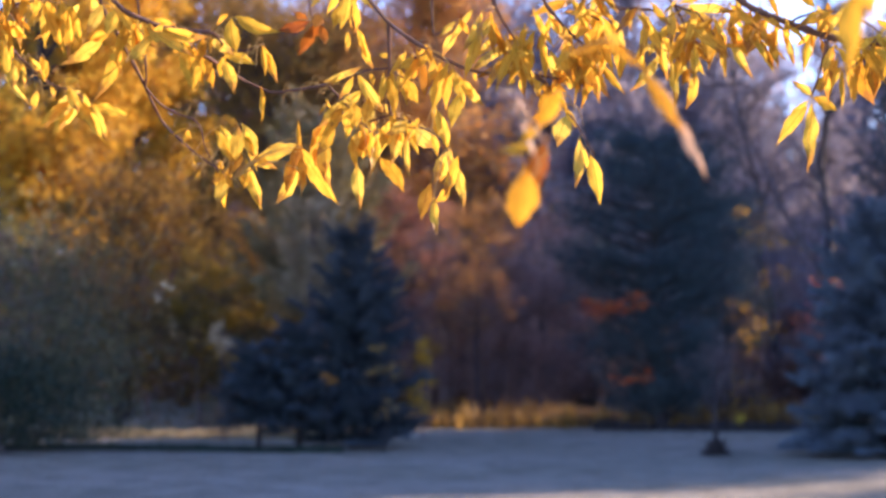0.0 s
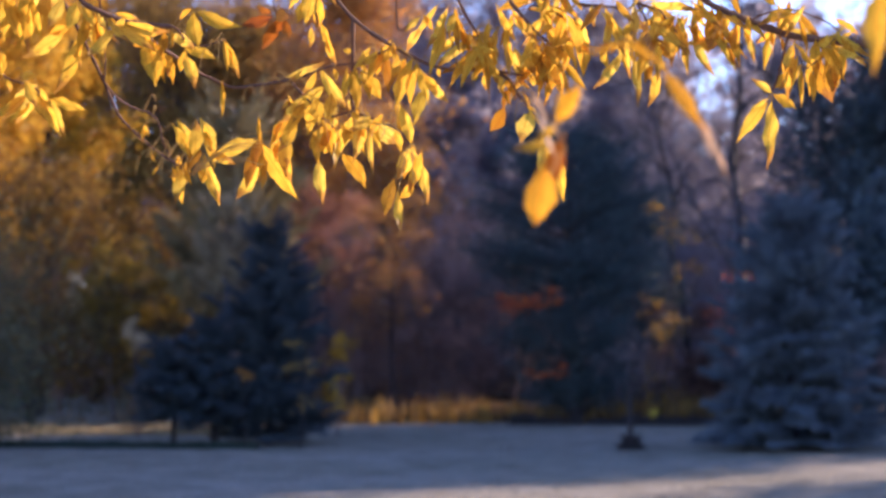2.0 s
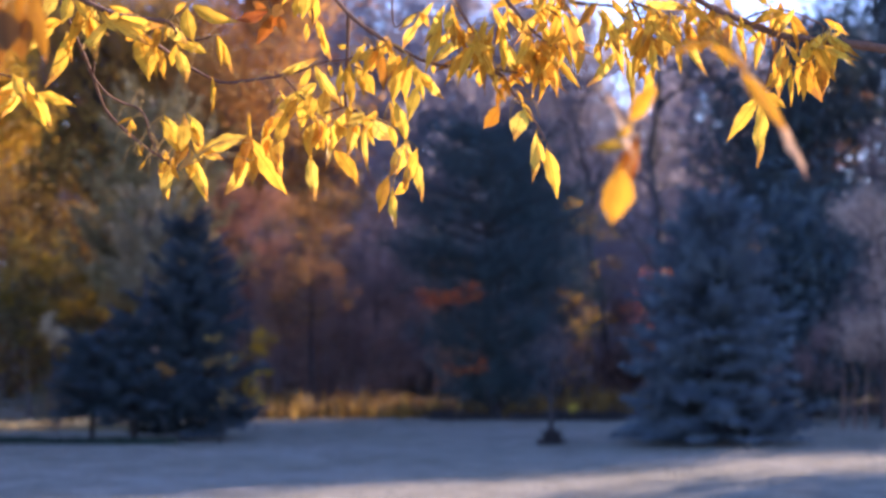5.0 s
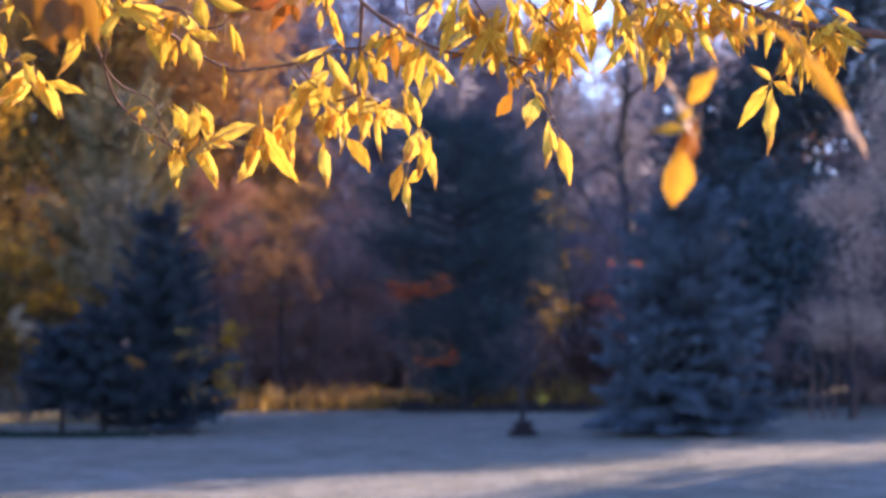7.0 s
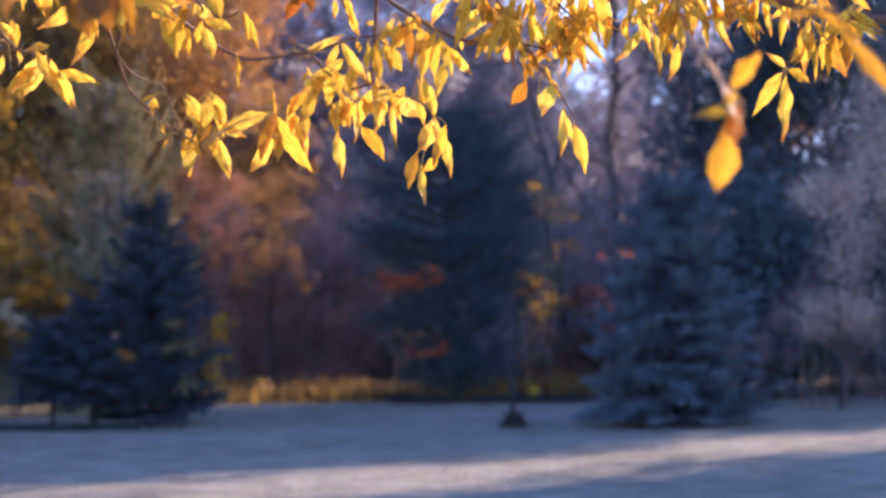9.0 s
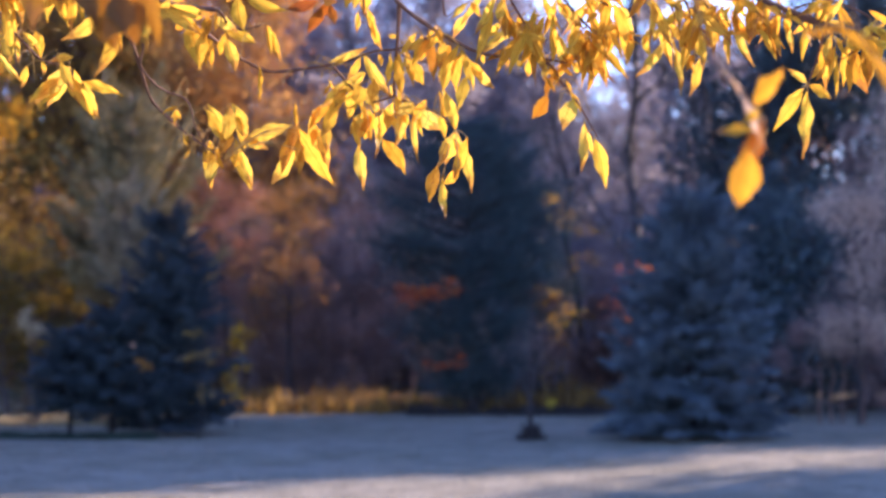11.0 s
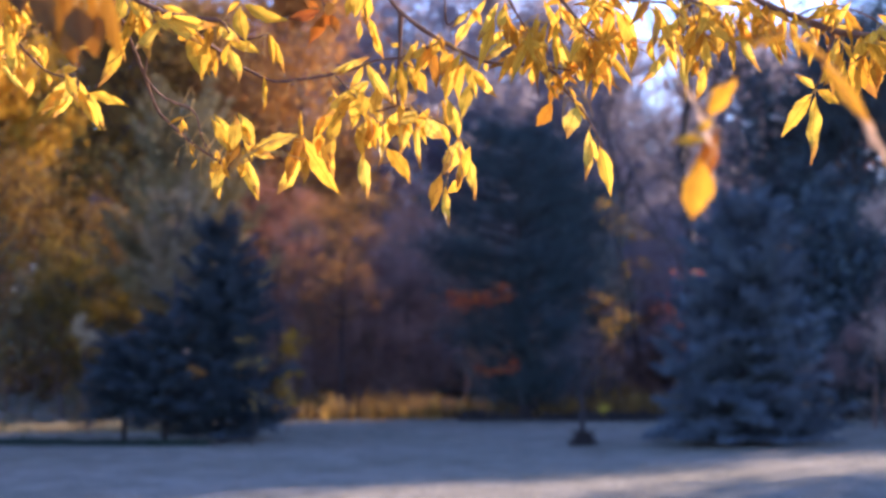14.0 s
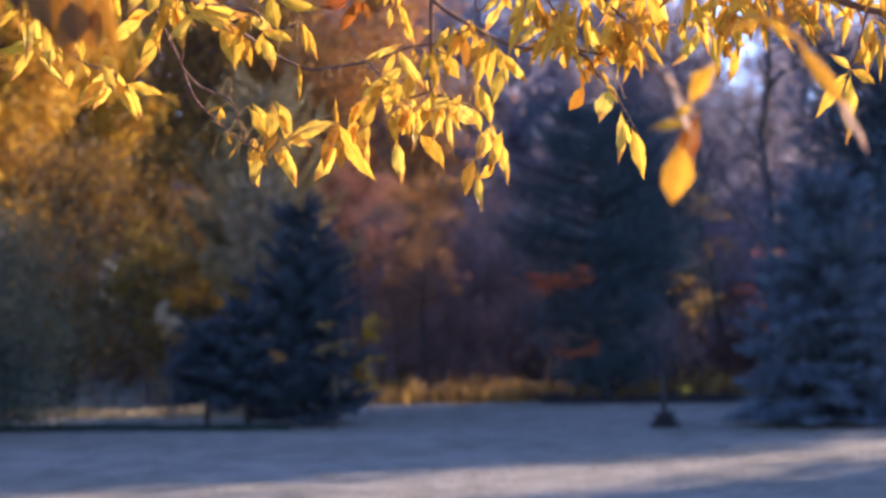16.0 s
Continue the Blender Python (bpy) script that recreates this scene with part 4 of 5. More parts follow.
leaf(twig_ib, (0.549, 2.468, 1.999), (0.517, 2.466, 1.964), 0.0154, AMBER)
leaf(twig_id, (0.571, 2.464, 2.006), (0.594, 2.479, 1.950), 0.0277, BROWN_SHADED)
leaf(twig_id, (0.559, 2.459, 1.988), (0.563, 2.464, 1.948), 0.0108, AMBER)
leaf(twig_id, (0.600, 2.479, 2.001), (0.592, 2.469, 1.957), 0.0124, AMBER)
leaf(twig_id, (0.552, 2.483, 1.998), (0.553, 2.489, 1.944), 0.0078, PALE)
leaf(twig_id, (0.585, 2.454, 2.019), (0.597, 2.456, 1.980), 0.0123, AMBER)
leaf(twig_m, (-0.514, 2.625, 1.968), (-0.459, 2.618, 1.950), 0.0172, GOLDEN)
leaf(twig_m, (-0.529, 2.620, 1.989), (-0.576, 2.609, 1.936), 0.0278, GOLDEN)
leaf(twig_m, (-0.542, 2.642, 1.977), (-0.570, 2.641, 1.937), 0.0215, GOLDEN)
leaf(twig_m, (-0.524, 2.619, 1.984), (-0.516, 2.620, 1.946), 0.0115, AMBER)
leaf(twig_m, (-0.510, 2.625, 1.964), (-0.488, 2.618, 1.917), 0.0197, GOLDEN)
leaf(twig_m, (-0.522, 2.584, 1.998), (-0.550, 2.570, 1.988), 0.0129, AMBER)
leaf(twig_m, (-0.540, 2.582, 1.991), (-0.524, 2.586, 1.951), 0.0161, AMBER)
leaf(twig_m, (-0.610, 2.535, 2.018), (-0.603, 2.514, 1.976), 0.0174, GOLDEN)
leaf(twig_m, (-0.595, 2.537, 2.017), (-0.594, 2.547, 1.981), 0.0071, AMBER)
leaf(twig_m, (-0.588, 2.601, 1.986), (-0.596, 2.612, 1.958), 0.0122, AMBER)
leaf(twig_m, (-0.585, 2.557, 2.018), (-0.561, 2.558, 2.002), 0.0120, GOLDEN)
leaf(twig_m, (-0.570, 2.541, 2.012), (-0.560, 2.525, 1.986), 0.0111, GOLDEN)
leaf(twig_m, (-0.566, 2.592, 1.993), (-0.564, 2.603, 1.974), 0.0081, AMBER)
leaf(twig_a, (-0.449, 2.500, 2.039), (-0.485, 2.506, 1.961), 0.0211, AMBER)
leaf(twig_a, (-0.468, 2.481, 2.044), (-0.527, 2.485, 2.006), 0.0209, AMBER)
leaf(twig_a, (-0.461, 2.426, 2.077), (-0.481, 2.422, 2.035), 0.0167, GOLDEN)
leaf(twig_a, (-0.444, 2.420, 2.071), (-0.451, 2.401, 2.031), 0.0197, GOLDEN)
leaf(twig_a, (-0.437, 2.464, 2.052), (-0.411, 2.450, 2.011), 0.0185, GOLDEN)
leaf(twig_a, (-0.438, 2.425, 2.066), (-0.421, 2.433, 2.040), 0.0136, GOLDEN)
leaf(twig_a, (-0.471, 2.429, 2.099), (-0.485, 2.464, 2.067), 0.0137, GOLDEN)
leaf(twig_a, (-0.458, 2.510, 2.038), (-0.449, 2.502, 1.995), 0.0063, AMBER)
leaf(twig_a, (-0.425, 2.456, 2.061), (-0.420, 2.461, 2.020), 0.0107, AMBER)
leaf(twig_a, (-0.460, 2.475, 2.046), (-0.489, 2.488, 2.040), 0.0155, AMBER)
leaf(twig_b, (-0.361, 2.501, 2.033), (-0.343, 2.465, 1.968), 0.0313, GOLDEN)
leaf(twig_b, (-0.351, 2.509, 2.037), (-0.335, 2.501, 1.977), 0.0172, AMBER)
leaf(twig_b, (-0.325, 2.504, 2.043), (-0.293, 2.497, 2.021), 0.0172, GOLDEN)
leaf(twig_b, (-0.308, 2.514, 2.025), (-0.268, 2.533, 2.014), 0.0173, GOLDEN)
leaf(twig_b, (-0.310, 2.526, 2.020), (-0.295, 2.529, 1.973), 0.0205, GOLDEN)
leaf(twig_b, (-0.334, 2.539, 2.027), (-0.333, 2.540, 1.991), 0.0159, AMBER)
leaf(twig_b, (-0.332, 2.484, 2.044), (-0.337, 2.486, 2.007), 0.0140, BROWN_SHADED)
leaf(twig_b, (-0.365, 2.492, 2.046), (-0.343, 2.482, 2.014), 0.0093, AMBER)
leaf(twig_b, (-0.285, 2.447, 2.064), (-0.227, 2.454, 2.048), 0.0206, GOLDEN)
leaf(twig_b, (-0.291, 2.464, 2.066), (-0.282, 2.460, 2.021), 0.0231, GOLDEN)
leaf(twig_b, (-0.291, 2.428, 2.065), (-0.307, 2.437, 2.050), 0.0106, AMBER)
leaf(twig_b, (-0.402, 2.452, 2.057), (-0.399, 2.455, 2.038), 0.0107, AMBER)
leaf(twig_b, (-0.378, 2.475, 2.050), (-0.370, 2.489, 2.026), 0.0093, AMBER)
leaf(twig_b, (-0.382, 2.450, 2.057), (-0.393, 2.449, 2.033), 0.0122, AMBER)
leaf(twig_b, (-0.393, 2.425, 2.058), (-0.361, 2.414, 2.047), 0.0091, AMBER)
leaf(twig_b, (-0.252, 2.515, 2.037), (-0.231, 2.507, 1.986), 0.0141, AMBER)
leaf(twig_b, (-0.252, 2.498, 2.034), (-0.246, 2.484, 1.990), 0.0086, PALE)
leaf(twig_b, (-0.249, 2.511, 2.033), (-0.241, 2.514, 1.997), 0.0094, GOLDEN)
leaf(twig_c, (-0.261, 2.584, 1.990), (-0.262, 2.592, 1.939), 0.0081, AMBER)
leaf(twig_o, (-0.182, 2.447, 2.058), (-0.225, 2.456, 2.048), 0.0173, RUST)
leaf(twig_o, (-0.172, 2.440, 2.055), (-0.197, 2.461, 2.015), 0.0171, RUST)
leaf(twig_o, (-0.168, 2.448, 2.056), (-0.160, 2.446, 2.027), 0.0138, RUST)
leaf(twig_o, (-0.178, 2.434, 2.062), (-0.160, 2.431, 2.053), 0.0183, WITHERED)
leaf(twig_o, (-0.184, 2.447, 2.062), (-0.204, 2.444, 2.070), 0.0114, RUST)
leaf(twig_o, (-0.166, 2.456, 2.054), (-0.180, 2.463, 2.042), 0.0185, RUST)
leaf(twig_o, (-0.190, 2.466, 2.052), (-0.214, 2.476, 2.057), 0.0138, RUST)
leaf(twig_n, (-0.129, 2.429, 2.095), (-0.137, 2.407, 2.043), 0.0228, GOLDEN)
leaf(twig_n, (-0.121, 2.432, 2.085), (-0.122, 2.442, 2.038), 0.0182, AMBER)
leaf(twig_n, (-0.117, 2.448, 2.049), (-0.106, 2.454, 2.009), 0.0107, GOLDEN)
leaf(twig_n, (-0.130, 2.446, 2.044), (-0.132, 2.442, 2.015), 0.0092, AMBER)
leaf(twig_n, (-0.111, 2.449, 2.033), (-0.096, 2.466, 1.997), 0.0107, AMBER)
leaf(twig_n, (-0.141, 2.431, 2.077), (-0.148, 2.425, 2.045), 0.0137, AMBER)
leaf(twig_mb, (-0.588, 2.419, 2.093), (-0.590, 2.418, 2.054), 0.0151, GOLDEN)
leaf(twig_mb, (-0.573, 2.442, 2.077), (-0.576, 2.447, 2.020), 0.0153, GOLDEN)
leaf(twig_mb, (-0.582, 2.447, 2.058), (-0.598, 2.464, 2.042), 0.0138, GOLDEN)
leaf(twig_mb, (-0.553, 2.441, 2.096), (-0.560, 2.453, 2.067), 0.0168, AMBER)
leaf(twig_mb, (-0.537, 2.436, 2.085), (-0.544, 2.450, 2.024), 0.0206, GOLDEN)
leaf(twig_mb, (-0.527, 2.444, 2.065), (-0.520, 2.454, 2.025), 0.0130, GOLDEN)
leaf(twig_mb, (-0.528, 2.424, 2.080), (-0.534, 2.442, 2.046), 0.0136, AMBER)
leaf(twig_mb, (-0.609, 2.432, 2.069), (-0.622, 2.456, 2.027), 0.0167, GOLDEN)
leaf(twig_mb, (-0.514, 2.414, 2.081), (-0.510, 2.422, 2.052), 0.0121, AMBER)
leaf(twig_a, (-0.336, 2.710, 1.949), (-0.311, 2.679, 1.886), 0.0186, GOLDEN)
leaf(twig_a, (-0.301, 2.693, 1.950), (-0.282, 2.687, 1.889), 0.0219, GOLDEN)
leaf(twig_a, (-0.295, 2.691, 1.897), (-0.272, 2.689, 1.824), 0.0185, GOLDEN)
leaf(twig_a, (-0.288, 2.679, 1.898), (-0.253, 2.676, 1.887), 0.0126, GOLDEN)
leaf(twig_a, (-0.341, 2.688, 1.877), (-0.331, 2.728, 1.824), 0.0168, AMBER)
leaf(twig_a, (-0.322, 2.697, 1.885), (-0.327, 2.693, 1.848), 0.0135, BROWN_SHADED)
leaf(twig_a, (-0.312, 2.693, 1.905), (-0.317, 2.685, 1.872), 0.0135, BROWN_SHADED)
leaf(twig_a, (-0.285, 2.687, 1.877), (-0.296, 2.682, 1.852), 0.0101, AMBER)
leaf(twig_a, (-0.203, 2.611, 1.894), (-0.203, 2.608, 1.850), 0.0147, BROWN_SHADED)
leaf(twig_a, (-0.198, 2.609, 1.877), (-0.209, 2.606, 1.845), 0.0130, AMBER)
leaf(twig_a, (-0.180, 2.577, 1.903), (-0.185, 2.596, 1.875), 0.0145, AMBER)
leaf(twig_ec, (-0.168, 2.569, 1.909), (-0.167, 2.563, 1.864), 0.0161, AMBER)
leaf(twig_ec, (-0.142, 2.531, 1.961), (-0.174, 2.537, 1.925), 0.0174, GOLDEN)
leaf(twig_ec, (-0.150, 2.562, 1.947), (-0.180, 2.559, 1.913), 0.0160, AMBER)
leaf(twig_ec, (-0.175, 2.569, 1.930), (-0.183, 2.581, 1.904), 0.0145, AMBER)
leaf(twig_ec, (-0.117, 2.540, 1.919), (-0.135, 2.537, 1.887), 0.0159, AMBER)
leaf(twig_eb, (-0.117, 2.555, 1.924), (-0.104, 2.562, 1.882), 0.0144, AMBER)
leaf(twig_eb, (-0.095, 2.541, 1.916), (-0.098, 2.549, 1.882), 0.0143, GOLDEN)
leaf(twig_eb, (-0.091, 2.516, 1.920), (-0.071, 2.528, 1.896), 0.0157, GOLDEN)
leaf(twig_eb, (-0.079, 2.527, 1.918), (-0.085, 2.507, 1.890), 0.0142, GOLDEN)
leaf(twig_eb, (-0.105, 2.546, 1.916), (-0.120, 2.554, 1.892), 0.0159, AMBER)
leaf(twig_eb, (-0.071, 2.523, 1.921), (-0.055, 2.510, 1.899), 0.0142, GOLDEN)
leaf(twig_eb, (-0.062, 2.517, 1.917), (-0.065, 2.516, 1.885), 0.0110, AMBER)
leaf(twig_e, (0.010, 2.500, 1.890), (-0.004, 2.509, 1.845), 0.0172, AMBER)
leaf(twig_e, (0.005, 2.490, 1.883), (0.020, 2.503, 1.843), 0.0140, GOLDEN)
leaf(twig_e, (-0.015, 2.485, 1.913), (-0.008, 2.474, 1.876), 0.0109, GOLDEN)
leaf(twig_c, (-0.041, 2.467, 2.018), (-0.042, 2.474, 1.982), 0.0139, AMBER)
leaf(twig_c, (-0.036, 2.459, 2.014), (-0.029, 2.449, 1.955), 0.0169, BROWN_SHADED)
leaf(twig_c, (-0.013, 2.464, 2.011), (-0.020, 2.435, 1.967), 0.0154, AMBER)
leaf(twig_c, (-0.005, 2.470, 2.005), (0.005, 2.476, 1.952), 0.0170, GOLDEN)
leaf(twig_c, (-0.050, 2.451, 2.018), (-0.072, 2.451, 1.989), 0.0123, PALE)
leaf(twig_c, (-0.082, 2.485, 1.994), (-0.087, 2.495, 1.953), 0.0124, PALE)
leaf(twig_m, (-0.544, 2.619, 1.973), (-0.584, 2.608, 1.937), 0.0213, GOLDEN)
leaf(twig_m, (-0.532, 2.641, 1.976), (-0.564, 2.655, 1.937), 0.0215, GOLDEN)
leaf(twig_m, (-0.526, 2.620, 1.972), (-0.495, 2.614, 1.915), 0.0180, GOLDEN)
leaf(twig_m, (-0.537, 2.635, 1.977), (-0.517, 2.628, 1.937), 0.0148, AMBER)
leaf(twig_m, (-0.571, 2.545, 2.026), (-0.560, 2.531, 1.993), 0.0143, GOLDEN)
leaf(twig_m, (-0.586, 2.538, 2.023), (-0.564, 2.525, 1.997), 0.0127, GOLDEN)
leaf(twig_m, (-0.610, 2.546, 2.024), (-0.603, 2.546, 1.999), 0.0143, GOLDEN)
leaf(twig_b, (-0.353, 2.520, 2.032), (-0.343, 2.499, 1.980), 0.0173, GOLDEN)
leaf(twig_b, (-0.345, 2.548, 2.029), (-0.329, 2.557, 1.983), 0.0159, AMBER)
leaf(twig_b, (-0.309, 2.541, 2.028), (-0.317, 2.555, 1.999), 0.0127, AMBER)
leaf(twig_b, (-0.376, 2.513, 2.038), (-0.367, 2.505, 2.024), 0.0110, AMBER)
leaf(twig_j, (0.270, 2.462, 2.024), (0.277, 2.453, 1.991), 0.0123, GOLDEN)
leaf(twig_j, (0.283, 2.476, 2.036), (0.266, 2.458, 2.007), 0.0108, GOLDEN)
leaf(twig_j, (0.301, 2.458, 2.040), (0.309, 2.454, 1.979), 0.0138, GOLDEN)
leaf(twig_j, (0.294, 2.469, 2.030), (0.308, 2.476, 1.989), 0.0139, AMBER)
leaf(twig_j, (0.315, 2.456, 2.033), (0.324, 2.435, 1.989), 0.0138, GOLDEN)
leaf(twig_i, (0.372, 2.457, 2.056), (0.390, 2.471, 2.023), 0.0123, AMBER)
leaf(twig_i, (0.382, 2.459, 2.065), (0.376, 2.462, 2.029), 0.0138, BROWN_SHADED)
leaf(twig_i, (0.396, 2.452, 2.060), (0.403, 2.456, 2.025), 0.0123, AMBER)
leaf(twig_id, (0.568, 2.472, 2.030), (0.577, 2.482, 1.984), 0.0170, AMBER)
leaf(twig_id, (0.589, 2.471, 2.023), (0.595, 2.473, 1.959), 0.0201, BROWN_SHADED)
leaf(twig_id, (0.602, 2.473, 2.031), (0.609, 2.479, 1.984), 0.0155, AMBER)
leaf(twig_id, (0.559, 2.480, 2.023), (0.571, 2.510, 1.964), 0.0093, PALE)
twig_p = twig(0.0012, 0.0006, (0.006, 1.207, 1.902), (0.025, 1.207, 1.817), (0.040, 1.207, 1.777), (0.054, 1.207, 1.765), (0.065, 1.207, 1.752), (0.071, 1.207, 1.740))
leaf(twig_p, (0.067, 1.223, 1.756), (0.078, 1.193, 1.777), 0.0155, AMBER)
leaf(twig_p, (0.071, 1.210, 1.748), (0.055, 1.204, 1.708), 0.0165, RUST)
leaf(twig_p, (0.049, 1.203, 1.685), (0.055, 1.201, 1.725), 0.0225, AMBER[1:2], 0.1)
leaf(twig_p, (0.062, 1.191, 1.751), (0.050, 1.188, 1.742), 0.0067, AMBER)
leaf(twig_p, (0.065, 1.210, 1.741), (0.035, 1.198, 1.736), 0.009, BROWN_SHADED)
leaf(twig_p, (0.048, 1.220, 1.780), (0.067, 1.208, 1.745), 0.0045, DRIED)
leaf(twig_p, (0.048, 1.200, 1.770), (0.065, 1.188, 1.723), 0.004, DRIED)
twig_q = twig(0.0013, 0.0006, (0.101, 1.155, 1.904), (0.112, 1.155, 1.830), (0.120, 1.155, 1.796), (0.129, 1.155, 1.784))
leaf(twig_q, (0.130, 1.171, 1.788), (0.151, 1.141, 1.745), 0.0115, BROWN_SHADED)
leaf(twig_q, (0.148, 1.158, 1.759), (0.168, 1.152, 1.716), 0.008, DRIED)
leaf(twig_q, (0.079, 1.160, 1.795), (0.107, 1.155, 1.802), 0.0045, BROWN_SHADED, 0.2)
leaf(twig_q, (0.104, 1.160, 1.803), (0.131, 1.155, 1.785), 0.0065, BROWN_SHADED, 0.2)
twig_rr = twig(0.0014, 0.0008, (0.266, 1.080, 1.884), (0.256, 1.080, 1.846), (0.249, 1.080, 1.824))
leaf(twig_rr, (0.253, 1.096, 1.827), (0.241, 1.066, 1.769), 0.0144, AMBER)
leaf(twig_rr, (0.255, 1.083, 1.833), (0.258, 1.077, 1.804), 0.0115, AMBER)
twig_s = twig(0.0017, 0.0008, (-0.422, 1.380, 1.969), (-0.401, 1.380, 1.901), (-0.384, 1.380, 1.876), (-0.355, 1.380, 1.868))
leaf(twig_s, (-0.388, 1.396, 1.888), (-0.376, 1.366, 1.817), 0.0288, SCORCHED)
leaf(twig_s, (-0.357, 1.383, 1.877), (-0.346, 1.377, 1.820), 0.0156, SCORCHED)
leaf(twig_s, (-0.434, 1.376, 1.887), (-0.438, 1.374, 1.831), 0.0241, SCORCHED)
leaf(twig_s, (-0.403, 1.364, 1.876), (-0.390, 1.361, 1.829), 0.0196, WITHERED)
leaf(twig_s, (-0.377, 1.373, 1.857), (-0.387, 1.413, 1.832), 0.0172, SCORCHED)
leaf(twig_s, (-0.374, 1.382, 1.885), (-0.361, 1.378, 1.833), 0.0190, SCORCHED)
leaf(twig_s, (-0.417, 1.378, 1.887), (-0.418, 1.370, 1.848), 0.0215, WITHERED)
leaf(twig_s, (-0.371, 1.370, 1.853), (-0.385, 1.358, 1.820), 0.02, WITHERED)
leaf(twig_s, (-0.362, 1.385, 1.854), (-0.363, 1.373, 1.820), 0.022, SCORCHED)
leaf(twig_s, (-0.377, 1.360, 1.855), (-0.371, 1.348, 1.822), 0.024, WITHERED)
ALL_TONES = (GOLDEN, GOLDEN, GOLDEN, AMBER, AMBER, PALE, BROWN_SHADED)
DEEP_TONES = (AMBER, GOLDEN, GOLDEN, AMBER, BROWN_SHADED)
tuft(twig_k, 0.25, 1.0, 27, 0.029, ALL_TONES)
tuft(twig_kb, 0.2, 0.95, 24, 0.026, ALL_TONES)
tuft(twig_kc, 0.2, 1.0, 15, 0.024, DEEP_TONES)
tuft(twig_d, 0.0, 0.2, 5, 0.018, ALL_TONES)
tuft(twig_j, 0.15, 0.85, 15, 0.024, ALL_TONES)
tuft(twig_jb, 0.2, 1.0, 19, 0.024, ALL_TONES)
tuft(twig_jc, 0.0, 0.7, 5, 0.017, ALL_TONES)
tuft(twig_i, 0.0, 0.55, 20, 0.022, DEEP_TONES, 0.056)
tuft(twig_i, 0.5, 0.95, 22, 0.036, DEEP_TONES, 0.056)
tuft(twig_ic, 0.0, 1.0, 16, 0.024, DEEP_TONES, 0.056)
tuft(twig_id, 0.0, 1.0, 5, 0.014, DEEP_TONES, 0.056)
tuft(twig_m, 0.0, 0.5, 19, 0.030, ALL_TONES)
tuft(twig_mb, 0.0, 1.0, 20, 0.024, ALL_TONES)
tuft(twig_b, 0.0, 0.35, 8, 0.022, DEEP_TONES)
tuft(twig_n, 0.0, 0.5, 5, 0.017, DEEP_TONES)
DRY_TONES = (BROWN_SHADED, AMBER, PALE)
for on, low, high, count in ((twig_a, 0.75, 1.0, 12), (twig_ab, 0.4, 1.0, 8), (twig_c, 0.35, 1.0, 16), (twig_e, 0.3, 1.0, 12), (twig_eb, 0.0, 1.0, 8),
                             (twig_ec, 0.0, 1.0, 8), (twig_b, 0.4, 1.0, 12), (twig_m, 0.45, 1.0, 12), (twig_d, 0.45, 1.0, 14), (twig_h, 0.0, 0.6, 6), (twig_jc, 0.0, 1.0, 6)):
    bare_stalks(on, low, high, count)
    tuft(on, low, high, count // 3, 0.009, DRY_TONES, 0.03)
for made, tubes, line, stalks in ash_twigs:
    start = line[0]
    carrier = fore if start[1] < 1.9 else upper
    joint = carrier[np.argmin(np.linalg.norm(carrier - start, axis=1))]
    if start[2] > 1.85 and np.linalg.norm(joint - start) < 0.45 and made is not twig_i[0] and start[2] > (2.1 if start[1] > 1.9 else 1.75):
        tubes.add(smooth_line([joint, (joint + start) / 2 + np.array([0.01, 0, 0]), start], 3), np.linspace(0.004, 0.003, 7))
    made.data = tubes.mesh("twig", TWIG_BARK)
    if stalks.n:
        tagged(piece("leaf_stalk", stalks.mesh("leaf_stalk", STALK), made), kind="stuff")


# ---- ground: one lawn that reaches the horizon, gently uneven ----
xs = np.concatenate([[-900, -300, -120, -60], np.arange(-40, 71, 1.0), [90, 150, 300, 900]])
ys = np.concatenate([[-600, -200, -60, -20], np.arange(0, 91, 1.0), [110, 160, 300, 700, 1500]])
gx, gy = np.meshgrid(xs, ys)
gz = 0.05 * np.sin(gx * 0.21 + 1.0) * np.sin(gy * 0.17) - 0.05
gi = (np.arange(len(ys) - 1)[:, None] * len(xs) + np.arange(len(xs) - 1)[None]).ravel()[:, None]
ground = new("ground", mesh_of("ground", np.stack([gx, gy, gz], -1), gi + np.array([0, 1, len(xs) + 1, len(xs)]), GROUND, True))
tagged(ground, "pale dormant lawn with frost-bleached blades, mostly in shade", "lawn", kind="structure")


def blades(name, label, n, xr, yr, tall, wide, mat, seed, category, lean=0.35, band=None, heap=0.0):
    """Standing blades of grass over a stretch of ground."""
    rng = np.random.default_rng(seed)
    bx, by = rng.uniform(*xr, n), rng.uniform(*yr, n)
    if heap:
        bx, by = np.mean(xr) + rng.normal(size=n) * heap, np.mean(yr) + rng.normal(size=n) * heap
    if band:
        by = by + band * np.sin(bx * 0.7)
    bz = 0.05 * np.sin(bx * 0.21 + 1.0) * np.sin(by * 0.17) - 0.06
    a = rng.uniform(0, 2 * np.pi, n)
    h = tall * rng.uniform(0.4, 1.2, n) * (0.72 + 0.16 * np.sin(bx * 5.3) * np.sin(bx * 2.9 + by) + 0.16 * np.sin(bx * 1.7 + 0.6 * by) * np.sin(bx * 0.63 + 2.0))
    h *= np.interp(by, [yr[0], yr[0] + 0.6 * (yr[1] - yr[0])], [0.75, 1.0]) if tall > 0.5 else 1.0
    if heap:
        h *= np.exp(-((bx - np.mean(xr)) ** 2 + (by - np.mean(yr)) ** 2) / (2 * (1.6 * heap) ** 2))
    w = wide * rng.uniform(0.6, 1.3, n)
